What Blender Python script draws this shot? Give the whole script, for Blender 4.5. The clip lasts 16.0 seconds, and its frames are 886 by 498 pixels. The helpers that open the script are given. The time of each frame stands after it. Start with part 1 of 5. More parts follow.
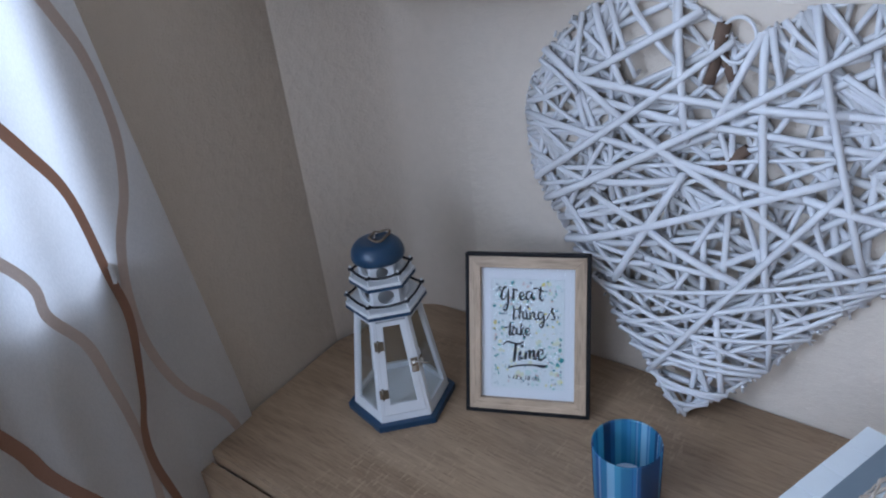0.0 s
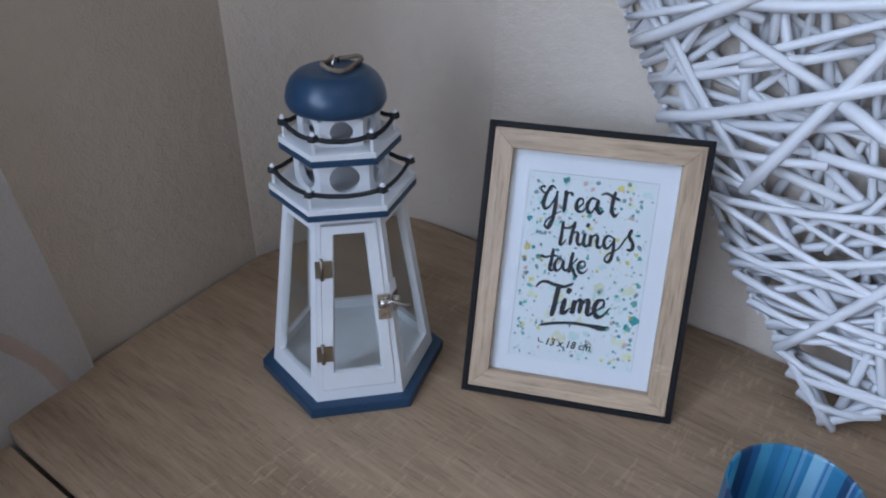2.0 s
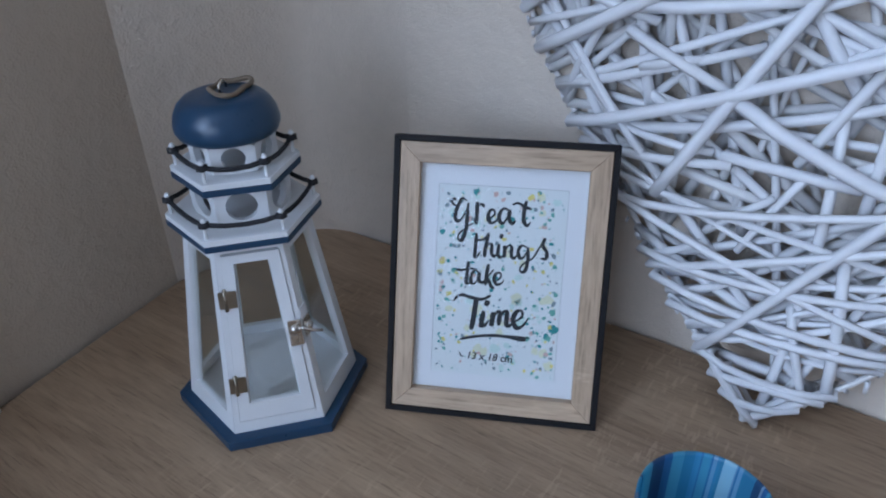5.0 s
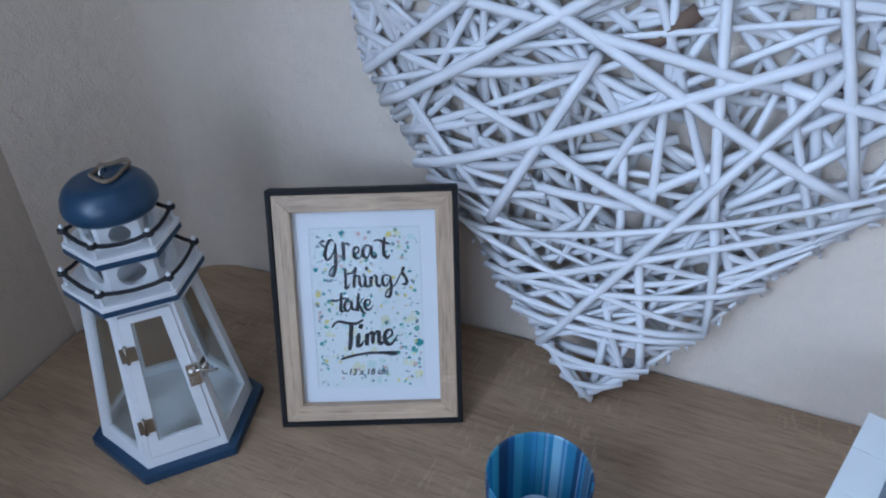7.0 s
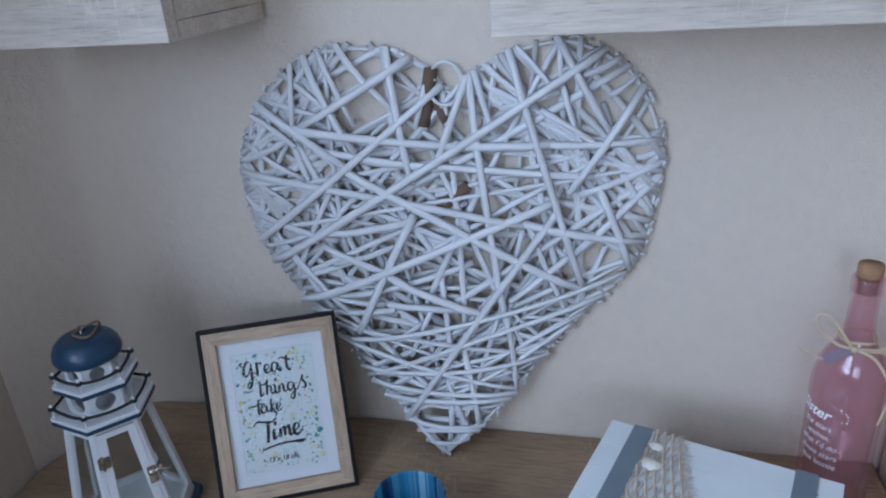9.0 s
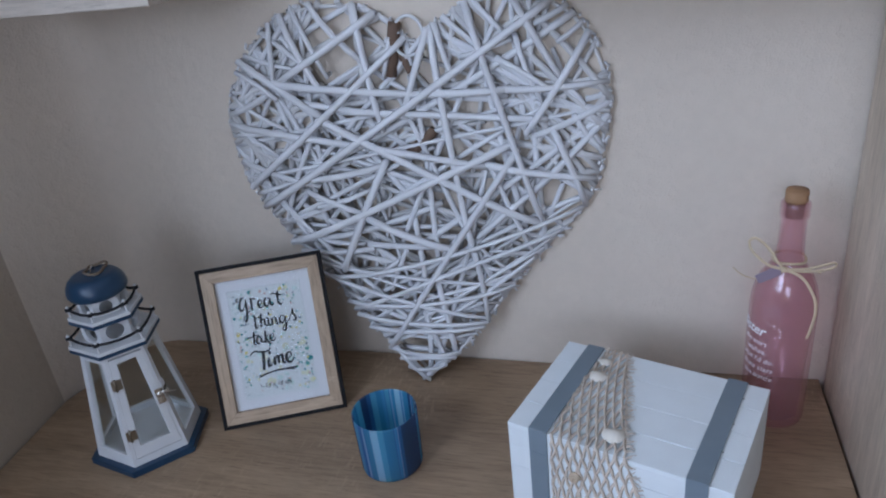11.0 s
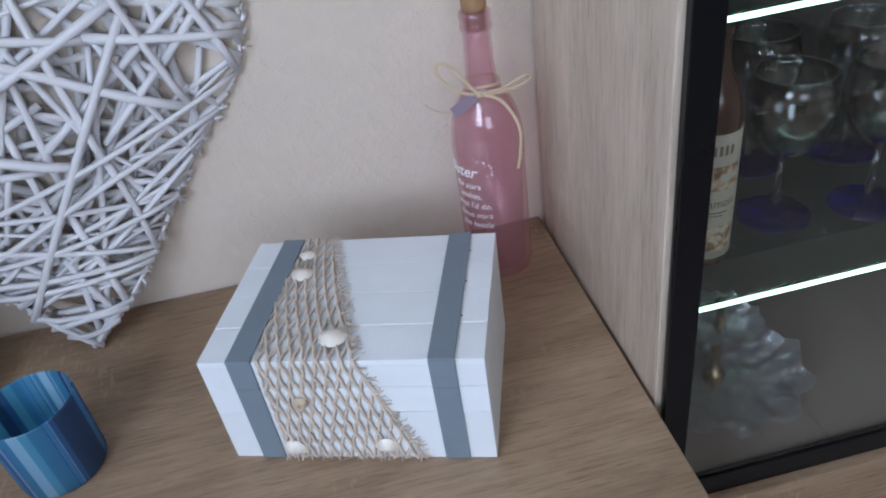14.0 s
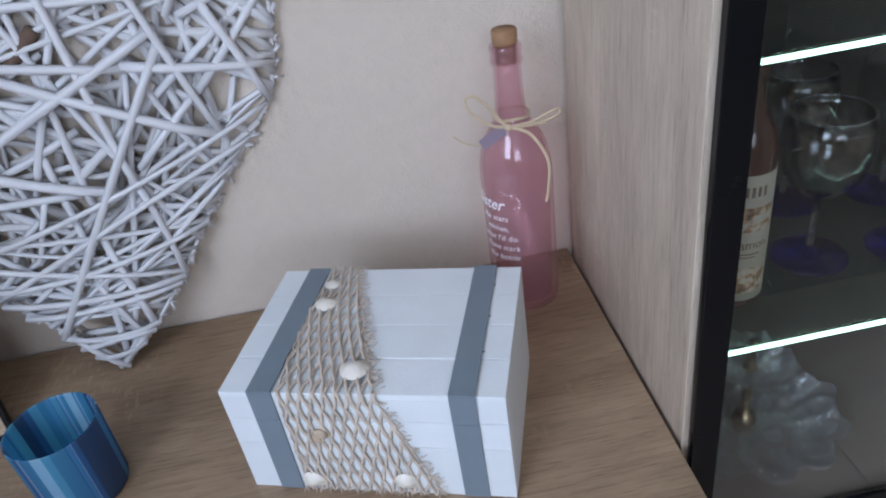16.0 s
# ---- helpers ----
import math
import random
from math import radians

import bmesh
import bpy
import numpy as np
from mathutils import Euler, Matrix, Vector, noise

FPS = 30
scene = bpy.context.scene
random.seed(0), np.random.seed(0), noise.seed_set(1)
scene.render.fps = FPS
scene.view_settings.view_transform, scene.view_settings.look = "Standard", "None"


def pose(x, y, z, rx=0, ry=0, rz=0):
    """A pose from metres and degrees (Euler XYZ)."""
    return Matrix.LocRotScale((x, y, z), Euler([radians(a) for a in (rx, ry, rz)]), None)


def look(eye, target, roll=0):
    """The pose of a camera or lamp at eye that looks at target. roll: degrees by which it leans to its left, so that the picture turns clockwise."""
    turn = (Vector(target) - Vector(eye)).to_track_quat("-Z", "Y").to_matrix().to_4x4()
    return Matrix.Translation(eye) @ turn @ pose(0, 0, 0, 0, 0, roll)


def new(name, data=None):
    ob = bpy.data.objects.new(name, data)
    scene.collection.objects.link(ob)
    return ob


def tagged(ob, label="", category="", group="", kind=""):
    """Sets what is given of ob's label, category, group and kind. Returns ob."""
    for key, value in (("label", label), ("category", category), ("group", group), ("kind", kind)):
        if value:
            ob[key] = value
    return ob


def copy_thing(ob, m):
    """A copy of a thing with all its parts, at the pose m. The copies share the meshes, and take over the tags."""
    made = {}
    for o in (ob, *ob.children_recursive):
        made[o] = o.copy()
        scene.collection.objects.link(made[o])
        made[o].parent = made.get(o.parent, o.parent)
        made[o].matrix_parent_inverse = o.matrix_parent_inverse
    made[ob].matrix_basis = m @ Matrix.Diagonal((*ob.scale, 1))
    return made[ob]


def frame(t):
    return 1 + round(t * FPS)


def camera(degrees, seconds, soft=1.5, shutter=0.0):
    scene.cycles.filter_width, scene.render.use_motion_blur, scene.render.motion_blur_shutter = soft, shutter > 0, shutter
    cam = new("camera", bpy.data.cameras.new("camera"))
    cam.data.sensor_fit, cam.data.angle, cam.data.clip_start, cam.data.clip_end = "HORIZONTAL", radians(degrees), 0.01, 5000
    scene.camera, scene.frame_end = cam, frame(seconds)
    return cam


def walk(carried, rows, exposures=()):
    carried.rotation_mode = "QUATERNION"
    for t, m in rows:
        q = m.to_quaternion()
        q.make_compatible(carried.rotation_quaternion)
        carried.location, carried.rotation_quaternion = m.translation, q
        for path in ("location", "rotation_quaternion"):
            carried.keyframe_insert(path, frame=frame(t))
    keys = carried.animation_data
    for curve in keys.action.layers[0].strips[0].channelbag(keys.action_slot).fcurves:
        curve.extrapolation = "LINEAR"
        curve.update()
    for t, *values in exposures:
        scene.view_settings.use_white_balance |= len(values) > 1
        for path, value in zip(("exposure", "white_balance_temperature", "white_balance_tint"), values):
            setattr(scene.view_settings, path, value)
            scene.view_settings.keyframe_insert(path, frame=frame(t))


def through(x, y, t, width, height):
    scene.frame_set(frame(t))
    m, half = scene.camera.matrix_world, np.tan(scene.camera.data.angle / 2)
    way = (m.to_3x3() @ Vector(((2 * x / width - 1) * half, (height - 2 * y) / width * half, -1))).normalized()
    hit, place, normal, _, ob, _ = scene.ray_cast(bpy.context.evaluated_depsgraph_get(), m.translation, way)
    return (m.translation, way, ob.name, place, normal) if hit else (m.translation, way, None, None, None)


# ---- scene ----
cam = camera(63.9, 16.0, 2.0)
METRES, EYE, TILT, LEAN, TURN = 8.0, 1.5, 0.0, 0.0, 0.0
PATH = [
    (0, (1.095, -0.811, 1.48), (-0.095, 0.513, 0.569), -7.0),
    (0.5, (0.972, -0.788, 1.413), (-0.11, 0.58, 0.436), -4.2),
    (1, (0.877, -0.71, 1.339), (-0.231, 0.604, 0.317), -4.5),
    (1.5, (0.824, -0.636, 1.266), (-0.331, 0.619, 0.224), -3.5),
    (2, (0.817, -0.58, 1.229), (-0.2, 0.773, 0.165), 1.0),
    (2.5, (0.824, -0.554, 1.237), (-0.091, 0.852, 0.148), 1.1),
    (3, (0.822, -0.553, 1.234), (-0.096, 0.829, 0.117), 0.3),
    (3.2, (0.818, -0.554, 1.228), (-0.078, 0.837, 0.104), 0.6),
    (5.3, (0.842, -0.532, 1.240), (-0.094, 0.867, 0.161), -0.9),
    (5.5, (0.837, -0.528, 1.236), (0.011, 0.909, 0.116), 1.5),
    (6, (0.853, -0.517, 1.236), (0.109, 0.929, 0.072), 1.6),
    (6.5, (0.869, -0.524, 1.27), (0.147, 0.928, 0.1), 0.2),
    (7, (0.901, -0.572, 1.325), (0.212, 0.936, 0.206), -1.6),
    (7.5, (0.938, -0.662, 1.379), (0.389, 1.014, 0.436), -2.4),
    (8, (0.987, -0.735, 1.428), (0.562, 1.025, 0.578), -3.2),
    (8.2, (0.985, -0.762, 1.447), (0.625, 1.026, 0.645), -2.6),
    (10.3, (1.117, -0.830, 1.448), (0.449, 0.855, 0.603), -7.7),
    (10.5, (1.111, -0.84, 1.462), (0.47, 0.837, 0.581), -7.6),
    (11, (1.123, -0.873, 1.445), (0.583, 0.837, 0.559), -6.7),
    (11.5, (1.143, -0.872, 1.407), (0.713, 0.869, 0.521), -5.9),
    (12, (1.145, -0.835, 1.375), (0.944, 0.931, 0.457), -5.1),
    (12.5, (1.131, -0.827, 1.348), (1.068, 0.919, 0.374), -6.0),
    (13, (1.127, -0.808, 1.321), (1.105, 0.863, 0.222), -8.3),
    (13.5, (1.15, -0.759, 1.307), (1.242, 0.89, 0.178), -8.9),
    (14, (1.15, -0.736, 1.303), (1.328, 0.896, 0.161), -9.2),
    (14.5, (1.147, -0.732, 1.302), (1.288, 0.914, 0.174), -10.6),
    (15, (1.146, -0.731, 1.303), (1.251, 0.938, 0.206), -10.7),
    (15.5, (1.149, -0.729, 1.302), (1.244, 0.949, 0.219), -9.9),
    (16, (1.158, -0.727, 1.31), (1.263, 0.95, 0.225), -9.2),
]
EXPOSE = [(0.0, -0.04, 6220, 16), (0.5, 0.0, 6270, 16), (1.5, 0.2, 6520, 16), (2.0, 0.23, 6320, 16), (3.0, 0.16, 6170, 15), (5.5, 0.09, 5990, 14), (6.5, 0.11, 5920, 13), (7.0, 0.13, 5870, 13), (7.5, 0.01, 5820, 13), (8.0, -0.16, 5890, 13), (10.5, -0.27, 6340, 16), (11.0, -0.3, 6460, 17), (12.5, -0.16, 6660, 18), (14.0, 0.01, 6840, 18), (16.0, 0.0, 6810, 18)]
walk(cam, [(t, look(eye, target, roll)) for t, eye, target, roll in PATH], EXPOSE)

# ---- world and lights ----
world = bpy.data.worlds.new("sky")
scene.world = world
world.use_nodes = True
wn = world.node_tree.nodes
sky = wn.new("ShaderNodeTexSky")
sky.sky_type, sky.sun_disc = "NISHITA", False
sky.sun_elevation, sky.sun_rotation = radians(38), radians(200)
world.node_tree.links.new(sky.outputs[0], wn["Background"].inputs[0])
wn["Background"].inputs[1].default_value = 0.10
sun_data = bpy.data.lights.new("sun", "SUN")
sun_data.energy, sun_data.angle, sun_data.color = 1.0, radians(12), (1.0, 0.95, 0.88)
new("sun", sun_data).matrix_world = look((0, 0, 0), (0.25, -0.75, -0.62))


def area(name, eye, target, w, h, watts, colour):
    d = bpy.data.lights.new(name, "AREA")
    d.shape, d.size, d.size_y, d.energy, d.color = "RECTANGLE", w, h, watts, colour
    ob = new(name, d)
    ob.matrix_world = look(eye, target)
    return ob


area("window_light", (0.270, -1.33, 1.72), (1.230, -1.05, 1.62), 1.16, 0.92, 36.0, (0.56, 0.74, 1.0))
area("balcony_door_light", (1.05, -3.36, 1.78), (1.05, -2.36, 1.62), 1.45, 1.0, 26.5, (0.60, 0.76, 1.0))


# ---- materials ----
class Nodes:
    """A small writer of shader graphs."""

    def __init__(self, name):
        self.m = bpy.data.materials.new(name)
        self.m.use_nodes = True
        self.t = self.m.node_tree
        self.p = self.t.nodes["Principled BSDF"]

    def n(self, kind, **values):
        node = self.t.nodes.new(kind)
        for k, v in values.items():
            if k in node.inputs:
                node.inputs[k].default_value = v
        return node

    def l(self, a, b):
        self.t.links.new(a, b)

    def coords(self, scale=(1, 1, 1), generated=False):
        c = self.n("ShaderNodeTexCoord")
        mp = self.n("ShaderNodeMapping")
        mp.inputs["Scale"].default_value = scale
        self.l(c.outputs["Object"], mp.inputs["Vector"])
        return mp.outputs["Vector"]

    def noise(self, vector, scale, detail=4.0, rough=0.55):
        x = self.n("ShaderNodeTexNoise", Scale=scale, Detail=detail, Roughness=rough)
        if vector is not None:
            self.l(vector, x.inputs["Vector"])
        return x.outputs["Fac"]

    def ramp(self, fac, stops, constant=False):
        r = self.n("ShaderNodeValToRGB")
        if constant:
            r.color_ramp.interpolation = "CONSTANT"
        e = r.color_ramp.elements
        while len(e) < len(stops):
            e.new(0.5)
        for el, (at, c) in zip(e, stops):
            el.position, el.color = at, (*c, 1)
        self.l(fac, r.inputs["Fac"])
        return r.outputs["Color"]

    def mix(self, fac, a, b, how="MIX"):
        x = self.n("ShaderNodeMix")
        x.data_type, x.blend_type = "RGBA", how
        for src, slot in ((fac, 0), (a, 6), (b, 7)):
            if isinstance(src, (int, float)):
                x.inputs[slot].default_value = src
            elif isinstance(src, tuple):
                x.inputs[slot].default_value = (*src, 1)
            else:
                self.l(src, x.inputs[slot])
        return x.outputs[2]

    def maths(self, op, a, b=0.0):
        x = self.n("ShaderNodeMath")
        x.operation = op
        for src, slot in ((a, 0), (b, 1)):
            if isinstance(src, (int, float)):
                x.inputs[slot].default_value = src
            else:
                self.l(src, x.inputs[slot])
        return x.outputs[0]

    def bump(self, height, strength, distance=0.002):
        b = self.n("ShaderNodeBump", Strength=strength, Distance=distance)
        self.l(height, b.inputs["Height"])
        self.l(b.outputs["Normal"], self.p.inputs["Normal"])

    def base(self, colour, rough=0.5, metal=0.0):
        if isinstance(colour, tuple):
            self.p.inputs["Base Color"].default_value = (*colour, 1)
        else:
            self.l(colour, self.p.inputs["Base Color"])
        if isinstance(rough, (int, float)):
            self.p.inputs["Roughness"].default_value = rough
        else:
            self.l(rough, self.p.inputs["Roughness"])
        self.p.inputs["Metallic"].default_value = metal
        return self


def spread(c, k):
    return tuple(min(1.0, max(0.0, v * k)) for v in c)


def painted(name, c, rough=0.5, metal=0.0, vary=0.10, scale=60.0, bump=0.15, depth=0.0006, each=0.0):
    """A plain surface with faint blotches, fine grain and, if asked, a tone of its own for each piece."""
    g = Nodes(name)
    v = g.coords()
    big, fine = g.noise(v, scale * 0.22, 3), g.noise(v, scale * 4, 5)
    col = g.ramp(big, [(0.25, spread(c, 1 - vary)), (0.75, spread(c, 1 + vary * 0.6))])
    col = g.mix(0.25, col, g.ramp(fine, [(0.3, spread(c, 1 - vary)), (0.7, spread(c, 1 + vary * 0.6))]))
    if each:
        info = g.n("ShaderNodeObjectInfo")
        col = g.mix(1.0, col, g.ramp(info.outputs["Random"], [(0, (1 - each,) * 3), (1, (1.0, 1.0, 1.0))]), "MULTIPLY")
    r = g.ramp(fine, [(0.2, (max(0, rough - 0.08),) * 3), (0.8, (min(1, rough + 0.08),) * 3)])
    g.base(col, r, metal)
    g.bump(fine, bump, depth)
    return g.m


def oak(name, dark, light, along, rough=0.45, dashes=0.58):
    """Light oak decor: long grain, fine pores and pale cross flecks, the grain along one axis of the object."""
    g = Nodes(name)
    s = [1.0, 1.0, 1.0]
    s["xyz".index(along)] = 0.075
    wave = g.n("ShaderNodeTexNoise", Scale=5.0, Detail=2.0)
    g.l(g.coords(tuple(0.45 if q < 1.0 else 1.0 for q in s)), wave.inputs["Vector"])
    drift = g.n("ShaderNodeVectorMath")
    drift.operation = "MULTIPLY_ADD"
    g.l(wave.outputs["Color"], drift.inputs[0])
    drift.inputs[1].default_value = tuple(0.09 if q == 1.0 else 0.0 for q in s)
    g.l(g.coords(tuple(s)), drift.inputs[2])
    v = drift.outputs[0]
    s2 = [1.0, 1.0, 1.0]
    s2["xyz".index(along)] = 0.085
    v2 = g.coords(tuple(s2))
    warp = g.noise(v, 11.0, 4, 0.6)
    grain = g.noise(v, 26, 6, 0.62)
    pores = g.noise(v2, 210, 5, 0.75)
    mid = tuple((a + b) / 2 for a, b in zip(dark, light))
    col = g.ramp(warp, [(0.33, dark), (0.46, mid), (0.64, light)])
    col = g.mix(0.32, col, g.ramp(grain, [(0.30, dark), (0.52, mid), (0.68, light)]))
    col = g.mix(0.26, col, g.ramp(pores, [(0.38, spread(dark, 0.62)), (0.50, mid), (0.64, light)]))
    blot = g.noise(g.coords(tuple(1.0 if q == 1.0 else 0.33 for q in s)), 34.0, 4, 0.65)
    col = g.mix(1.0, col, g.ramp(blot, [(0.34, (0.88, 0.875, 0.87)), (0.62, (1.06, 1.06, 1.06))]), "MULTIPLY")
    s4 = [1.0, 1.0, 1.0]
    s4["xyz".index(along)] = 0.07
    dash = g.noise(g.coords(tuple(s4)), 430, 3, 0.6)
    col = g.mix(dashes, col, g.ramp(dash, [(0.32, (0.50, 0.47, 0.44)), (0.425, (0.96, 0.96, 0.96)), (0.66, (1.06, 1.06, 1.06))]), "MULTIPLY")
    s3 = [52.0, 52.0, 52.0]
    s3["xyz".index(along)] = 260.0
    fleck = g.noise(g.coords(tuple(s3)), 1.0, 2)
    patch = g.noise(g.coords(), 7.0, 2)
    m = g.maths("MULTIPLY", g.ramp(fleck, [(0.57, (0, 0, 0)), (0.67, (0.9, 0.9, 0.9))]), g.ramp(patch, [(0.52, (0, 0, 0)), (0.63, (0.45, 0.45, 0.45))]))
    col = g.mix(m, col, spread(light, 1.18))
    g.base(col, g.ramp(grain, [(0.2, (rough + 0.1,) * 3), (0.8, (rough - 0.06,) * 3)]))
    g.bump(g.mix(0.5, pores, dash), 0.35, 0.0007)
    return g.m


def plaster(name, c):
    g = Nodes(name)
    v = g.coords()
    big, roll, fine = g.noise(v, 1.6, 4), g.noise(v, 60, 5, 0.6), g.noise(v, 420, 3)
    col = g.ramp(big, [(0.3, spread(c, 0.95)), (0.7, spread(c, 1.03))])
    col = g.mix(0.2, col, g.ramp(roll, [(0.35, spread(c, 0.88)), (0.65, spread(c, 1.05))]))
    g.base(col, 0.82)
    h = g.mix(0.25, roll, fine)
    g.bump(h, 0.6, 0.0065)
    return g.m


def glassy(name, c, rough=0.02, ior=1.45, trans=1.0, coat=0.0):
    g = Nodes(name)
    g.base(c, rough)
    g.p.inputs["Transmission Weight"].default_value = trans
    g.p.inputs["IOR"].default_value = ior
    g.p.inputs["Coat Weight"].default_value = coat
    return g.m


def pane_glass(name, tint, gloss=1.0):
    """Thin window glass: straight-through tint, with the gloss of glass."""
    g = Nodes(name)
    g.t.nodes.remove(g.p)
    tr = g.n("ShaderNodeBsdfTransparent")
    tr.inputs[0].default_value = (*tint, 1)
    gl = g.n("ShaderNodeBsdfGlossy")
    gl.inputs["Roughness"].default_value = 0.015
    lw = g.n("ShaderNodeLayerWeight", Blend=0.5)
    f = g.maths("ADD", g.maths("MULTIPLY", g.maths("POWER", lw.outputs["Facing"], 5.0), 0.9), 0.03)
    mx = g.n("ShaderNodeMixShader")
    g.l(g.maths("MULTIPLY", f, gloss), mx.inputs[0])
    g.l(tr.outputs[0], mx.inputs[1])
    g.l(gl.outputs[0], mx.inputs[2])
    g.l(mx.outputs[0], g.t.nodes["Material Output"].inputs[0])
    return g.m


def fabric(name, c, through=0.45):
    """Woven sheer cloth that lets light through."""
    g = Nodes(name)
    v = g.coords()
    weave = g.noise(g.coords((1, 1, 0.25)), 900, 2)
    big = g.noise(v, 9, 3)
    col = g.ramp(big, [(0.3, spread(c, 0.92)), (0.7, c)])
    col = g.mix(0.25, col, g.ramp(weave, [(0.4, spread(c, 0.75)), (0.6, c)]))
    g.base(col, 0.85)
    g.bump(weave, 0.2, 0.0005)
    tl = g.n("ShaderNodeBsdfTranslucent")
    g.l(col, tl.inputs[0])
    mx = g.n("ShaderNodeMixShader")
    mx.inputs[0].default_value = through
    g.l(g.p.outputs[0], mx.inputs[1])
    g.l(tl.outputs[0], mx.inputs[2])
    g.l(mx.outputs[0], g.t.nodes["Material Output"].inputs[0])
    return g.m


def striped_glass(name):
    """Painted glass with upright stripes in many blues, told by the angle round the cup."""
    g = Nodes(name)
    c = g.n("ShaderNodeTexCoord")
    sp = g.n("ShaderNodeSeparateXYZ")
    g.l(c.outputs["Object"], sp.inputs[0])
    a = g.maths("ARCTAN2", sp.outputs[1], sp.outputs[0])

    def cells(scale):
        x = g.n("ShaderNodeTexVoronoi", Scale=scale, Randomness=1.0)
        x.voronoi_dimensions = "1D"
        g.l(a, x.inputs["W"])
        p = g.n("ShaderNodeSeparateColor")
        g.l(x.outputs["Color"], p.inputs[0])
        return p.outputs[0]

    col = g.ramp(cells(4.6), [(0.0, (0.010, 0.035, 0.11)), (0.20, (0.022, 0.12, 0.27)), (0.40, (0.035, 0.24, 0.36)), (0.62, (0.09, 0.36, 0.46)), (0.80, (0.12, 0.16, 0.21)), (0.90, (0.36, 0.54, 0.60))], True)
    thin = g.ramp(cells(8.0), [(0.0, (0, 0, 0)), (0.66, (0.5, 0.5, 0.5)), (0.80, (0, 0, 0)), (0.90, (0.8, 0.8, 0.8))], True)
    tone = g.ramp(cells(15.0), [(0.0, (0.02, 0.10, 0.30)), (0.30, (0.06, 0.30, 0.48)), (0.72, (0.42, 0.58, 0.68))], True)
    col = g.mix(0.24, g.mix(thin, col, tone), (0.20, 0.38, 0.52))
    g.base(col, 0.12)
    g.p.inputs["Coat Weight"].default_value = 0.5
    tl, tp, m1, m2 = g.n("ShaderNodeBsdfTranslucent"), g.n("ShaderNodeBsdfTransparent"), g.n("ShaderNodeMixShader"), g.n("ShaderNodeMixShader")
    bright = g.mix(1.0, col, (2.2, 2.2, 2.2), "MULTIPLY")
    g.l(bright, tl.inputs[0])
    g.l(bright, tp.inputs[0])
    m1.inputs[0].default_value, m2.inputs[0].default_value = 0.45, 0.30
    g.l(g.p.outputs[0], m1.inputs[1])
    g.l(tl.outputs[0], m1.inputs[2])
    g.l(m1.outputs[0], m2.inputs[1])
    g.l(tp.outputs[0], m2.inputs[2])
    g.l(m2.outputs[0], g.t.nodes["Material Output"].inputs[0])
    return g.m


def tiles(name, c):
    return painted(name, c, 0.35, vary=0.16, scale=30, bump=0.1, each=0.12)


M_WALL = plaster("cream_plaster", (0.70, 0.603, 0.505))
# The window wall gets little daylight; that shade is put into this darker colour.
M_WALL_LEFT_SHADED = plaster("beige_plaster_shaded", (0.515, 0.430, 0.342))
M_CEIL = plaster("white_ceiling", (0.78, 0.77, 0.74))
M_TILE = tiles("floor_tile_grey", (0.37, 0.305, 0.25))
M_GROUT = painted("grout", (0.055, 0.05, 0.045), 0.9)
OAK_D, OAK_L = (0.174, 0.104, 0.058), (0.455, 0.318, 0.206)
M_OAK_X = oak("oak_top", OAK_D, OAK_L, "x")
M_OAK_Z = oak("oak_panel", (0.40, 0.312, 0.232), (0.655, 0.55, 0.445), "z", dashes=0.4)
M_OAK_FRAME = oak("oak_frame", (0.34, 0.225, 0.14), (0.61, 0.455, 0.315), "z")
M_OAK_FRAME_X = oak("oak_frame_rail", (0.34, 0.225, 0.14), (0.61, 0.455, 0.315), "x")
M_BLACK = painted("black_lacquer", (0.010, 0.009, 0.010), 0.6, bump=0.05)
M_BLACK.node_tree.nodes["Principled BSDF"].inputs["Specular IOR Level"].default_value = 0.2
M_BLACK_GLASS = painted("black_glass_edge", (0.006, 0.006, 0.007), 0.10, bump=0.02)
M_BLACK_GLASS.node_tree.nodes["Principled BSDF"].inputs["Specular IOR Level"].default_value = 0.18
M_DARK = painted("dark_interior", (0.045, 0.044, 0.043), 0.3)
M_DARK_FLOOR = painted("grey_interior_floor", (0.24, 0.195, 0.165), 0.05, bump=0.02)
M_WICKER = painted("white_painted_willow", (0.74, 0.74, 0.755), 0.42, vary=0.05, scale=120, bump=0.15, depth=0.0005, each=0.08)
M_BARK = painted("bare_willow_bark", (0.16, 0.10, 0.07), 0.8, vary=0.3, scale=200, bump=0.4)
M_WICKER_IN = painted("white_willow_inner", (0.75, 0.735, 0.725), 0.6, vary=0.1, scale=120, bump=0.3, depth=0.0008, each=0.22)
M_WHITE = painted("white_paint", (0.70, 0.71, 0.72), 0.45, vary=0.05, scale=150, bump=0.2)
M_CHEST = painted("white_chalk_paint", (0.77, 0.82, 0.84), 0.5, vary=0.05, scale=110, bump=0.3, depth=0.0008, each=0.05)
M_STRAP = painted("grey_blue_paint", (0.18, 0.228, 0.268), 0.5, vary=0.08, scale=110, bump=0.25)
M_NAVY = painted("navy_paint", (0.012, 0.047, 0.098), 0.33, vary=0.18, scale=70, bump=0.25)
M_CORD = painted("black_cord", (0.015, 0.015, 0.018), 0.8, bump=0.5)
M_METAL = painted("nickel", (0.62, 0.58, 0.53), 0.25, 1.0, bump=0.2)
M_BRONZE = painted("aged_brass", (0.34, 0.295, 0.235), 0.35, 1.0, vary=0.3, bump=0.3)
M_JUTE = painted("jute", (0.65, 0.555, 0.465), 0.9, vary=0.25, scale=300, bump=0.6, depth=0.001)
